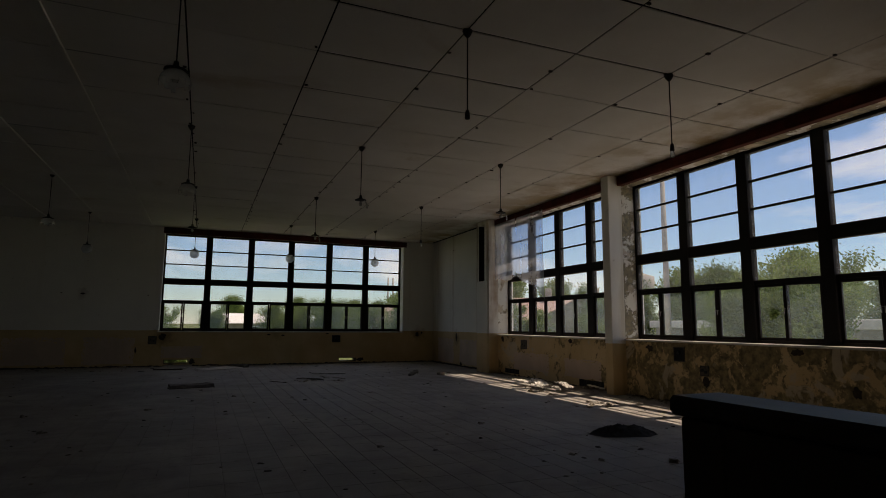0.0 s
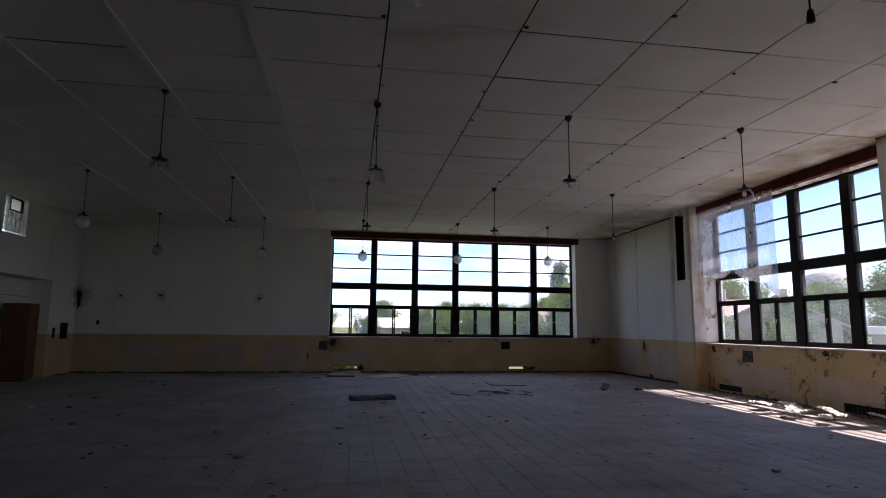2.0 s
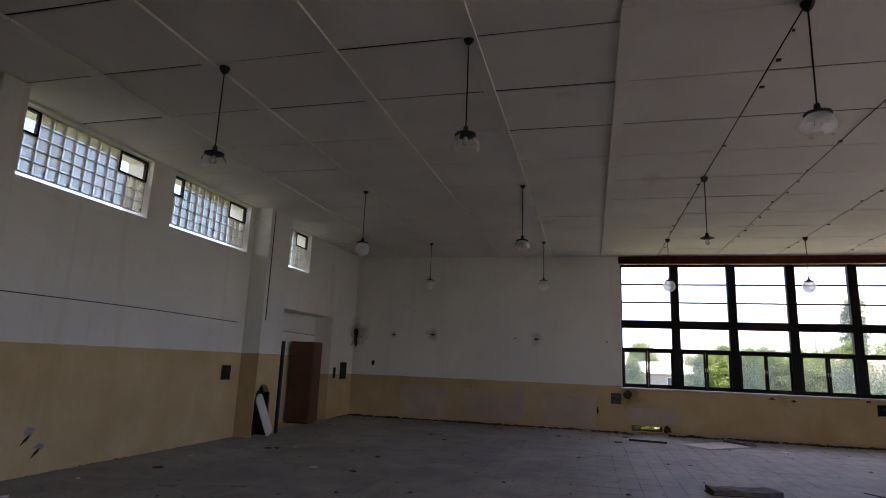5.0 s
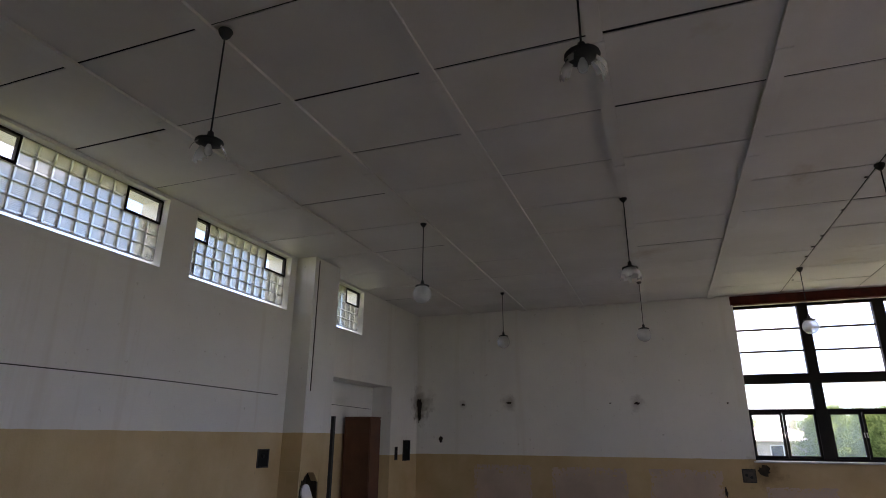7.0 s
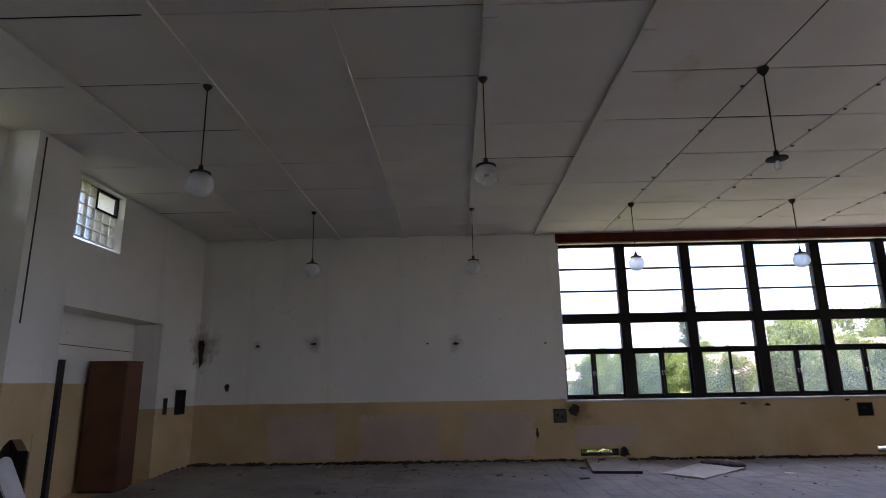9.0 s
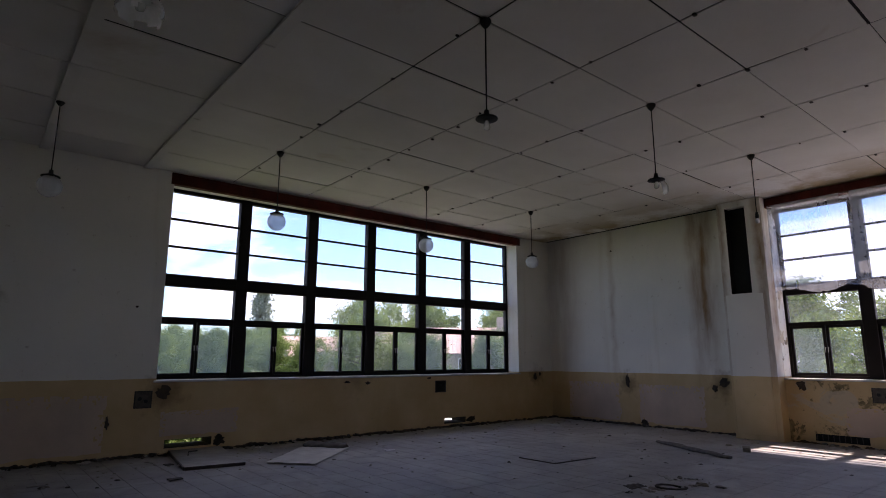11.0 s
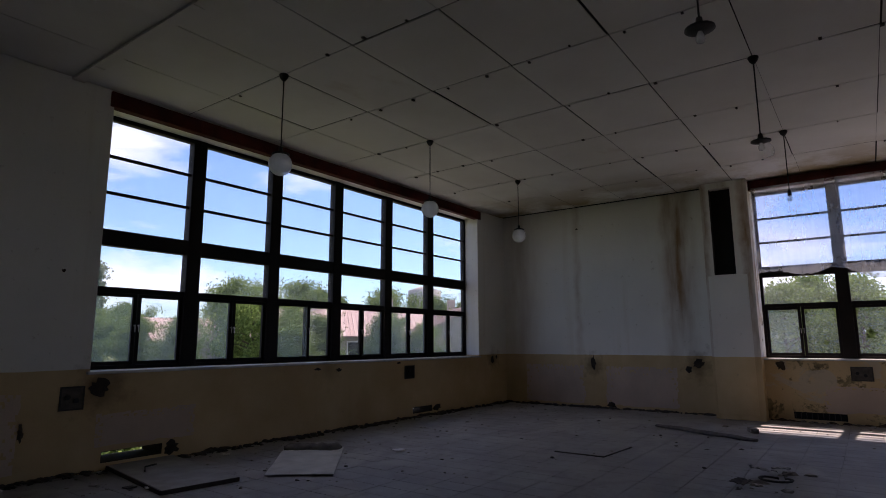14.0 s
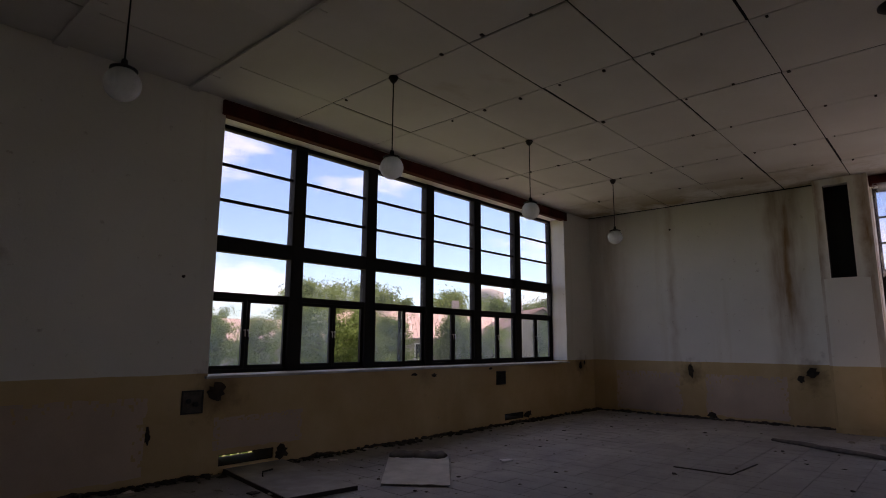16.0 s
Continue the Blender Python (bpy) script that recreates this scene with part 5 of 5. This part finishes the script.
def house(at, w, d, eave, ridge, label, windows=3, chimney=True, sheet=None):
    """A low gabled house: walls with gables, ribbed sheet roof, windows. Ridge along local x."""
    ob = thing("house", at, label, "house", "houses beyond the yard")
    bm = bmesh.new()
    pts = [(-d / 2, 0), (d / 2, 0), (d / 2, eave), (0, ridge - 0.12), (-d / 2, eave)]
    a, b = [bm.verts.new((-w / 2, y, z)) for y, z in pts], [bm.verts.new((w / 2, y, z)) for y, z in pts]
    bm.faces.new(a)
    bm.faces.new(b[::-1])
    for k in range(5):
        bm.faces.new((a[k], a[(k + 1) % 5], b[(k + 1) % 5], b[k]))
    part("wall", bm, M_RENDER, ob)
    rf = bmesh.new()
    slope = (ridge - eave) / (d / 2)
    over = 0.4
    for s in (-1, 1):
        n = int(w / 0.28) + 2
        for k in range(n):
            x0 = -w / 2 - 0.3 + (w + 0.6) * k / n
            x1 = -w / 2 - 0.3 + (w + 0.6) * (k + 1) / n
            for p, q, lift in ((x0, x1, 0.0), (x0, x0 + 0.05, 0.05)):
                y1, z1 = s * (d / 2 + over), eave - over * slope
                vs = [rf.verts.new(v) for v in ((p, 0, ridge + lift), (q, 0, ridge + lift), (q, y1, z1 + lift), (p, y1, z1 + lift))]
                low = [rf.verts.new(v.co - Vector((0, 0, 0.06))) for v in vs]
                rf.faces.new(vs)
                rf.faces.new(low[::-1])
                for i in range(4):
                    rf.faces.new((vs[i], low[i], low[(i + 1) % 4], vs[(i + 1) % 4]))
    roof = part("roof", rf, sheet or M_ROOF, ob, "pale ribbed sheet roof" if sheet else "red ribbed sheet roof")
    if chimney:
        part("chimney", block(w * 0.2, w * 0.2 + 0.5, -0.6, -0.1, ridge - 0.5, ridge + 0.8, 0.02), M_RENDER, roof)
    for s in (-1, 1):
        for k in range(windows):
            x = -w / 2 + w * (k + 0.5) / windows
            wd = part("window", block(x - 0.5, x + 0.5, s * d / 2 - 0.03, s * d / 2 + 0.03, eave * 0.38, eave * 0.80), M_SHED, ob)
            part("pane", block(x - 0.42, x + 0.42, s * d / 2 - 0.045, s * d / 2 + 0.045, eave * 0.41, eave * 0.77), M_HOUSEGLASS, wd)
    for s in (-1, 1):
        wd = part("window", block(s * w / 2 - 0.03, s * w / 2 + 0.03, -0.5, 0.5, eave * 0.38, eave * 0.80), M_SHED, ob)
        part("pane", block(s * w / 2 - 0.045, s * w / 2 + 0.045, -0.42, 0.42, eave * 0.41, eave * 0.77), M_HOUSEGLASS, wd)
    return ob


house(pose(26.5, 46.5, GROUND, 0, 0, -40), 13, 7, 2.7, 4.5, "low grey house with a red ribbed roof")
house(pose(28.5, 38.5, GROUND, 0, 0, 50), 9, 6.5, 2.6, 4.3, "grey gabled house with a red sheet roof", 2)
house(pose(21.5, 56.0, GROUND, 0, 0, -15), 10, 7, 2.4, 3.9, "far low house with a faded red roof")
house(pose(5.0, 66.0, GROUND, 0, 0, 5), 9, 6, 2.2, 3.1, "pale low house among the trees", 3, sheet=M_SHED)

shed = thing("long_shed", pose(31, 16, GROUND), "long low grey shed with a white fascia", "building")
part("wall", block(-2, 2, -14, 16, 0, 1.95), M_GREY, shed)
part("roof", block(-2.3, 2.3, -14.3, 16.3, 1.95, 2.42, 0.03), M_SHED, shed, "white roof edge")
for k in range(7):
    part("window", block(-2.03, -1.97, -12 + 4 * k, -10.6 + 4 * k, 0.7, 1.5), M_HOUSEGLASS, shed)


def mast(name, x, y, h, r, label, material):
    bm = bmesh.new()
    tube(bm, [(0, 0, 0), (0, 0, h * 0.5), (0, 0, h)], [r, r * 0.85, r * 0.7], 12)
    return solid(name, bm, material, label, name.replace("_", " "), pose(x, y, GROUND))


mast("lamp_pole", 21.2, 22.7, 9.8, 0.16, "tall grey concrete pole in the yard", M_GREY)
mast("factory_chimney", 47.0, 153.0, 14.8, 0.30, "slim far factory chimney", M_GREY)
mast("factory_chimney", 48.4, 153.0, 14.8, 0.30, "slim far factory chimney", M_GREY)
tank = thing("water_tank", pose(50.8, 58.5, GROUND), "round grey water tank above the roofs", "tank")
tb = bmesh.new()
lathe(tb, [(0.0, 6.2), (1.9, 6.2), (2.0, 6.5), (2.0, 8.2), (0.6, 8.7), (0.0, 8.7)], 18)
part("drum", tb, M_GREY, tank)
for k in range(4):
    lb = bmesh.new()
    tube(lb, [(1.5 * math.cos(k * 1.571), 1.5 * math.sin(k * 1.571), 0), (1.4 * math.cos(k * 1.571), 1.4 * math.sin(k * 1.571), 6.25)], 0.12, 6)
    part("leg", lb, M_GREY, tank)

# ---- floor tiles ----
TX, TY = 0.30, 0.45


def tile_mesh(rnd):
    bm = bmesh.new()
    vs = box(bm, 0.002, TX - 0.002, 0.002, TY - 0.002, -0.006, 0.0)
    for v in vs[4:]:
        v.co.x += 0.0015 * (1 if v.co.x < TX / 2 else -1)
        v.co.y += 0.0015 * (1 if v.co.y < TY / 2 else -1)
        v.co.z += rnd.uniform(-0.0022, 0.0)
    return mesh_of("tile", bm, M_TILE)


tr = random.Random(4)
TILES = [tile_mesh(tr) for _ in range(6)]
verts, faces = [], []
nx, ny = int((XE - XW) / TX) + 1, int((YN - YS) / TY) + 1
for i in range(nx):
    for j in range(ny):
        x, y = XW + 0.03 + i * TX, YS + j * TY
        if x + TX > XE + 0.02 or y + TY > YN + 0.05:
            continue
        if -3.15 < x < 1.35 and 5.4 < y < 14.4:
            part("tile", tr.choice(TILES), None, floor, at=pose(x, y, 0))
        else:
            b = len(verts)
            dz = [tr.uniform(-0.0022, 0) for _ in range(4)]
            verts += [(x + 0.002, y + 0.002, -0.006), (x + TX - 0.002, y + 0.002, -0.006), (x + TX - 0.002, y + TY - 0.002, -0.006), (x + 0.002, y + TY - 0.002, -0.006),
                      (x + 0.0035, y + 0.0035, dz[0]), (x + TX - 0.0035, y + 0.0035, dz[1]), (x + TX - 0.0035, y + TY - 0.0035, dz[2]), (x + 0.0035, y + TY - 0.0035, dz[3])]
            faces += [(b + 4, b + 5, b + 6, b + 7), (b, b + 1, b + 5, b + 4), (b + 1, b + 2, b + 6, b + 5), (b + 2, b + 3, b + 7, b + 6), (b + 3, b, b + 4, b + 7)]
tm = bpy.data.meshes.new("tiles")
tm.from_pydata(verts, [], faces)
tm.materials.append(M_TILE)
tagged(part("tiles", tm, None, floor, "dusty grey cement tiles"), kind="stuff")
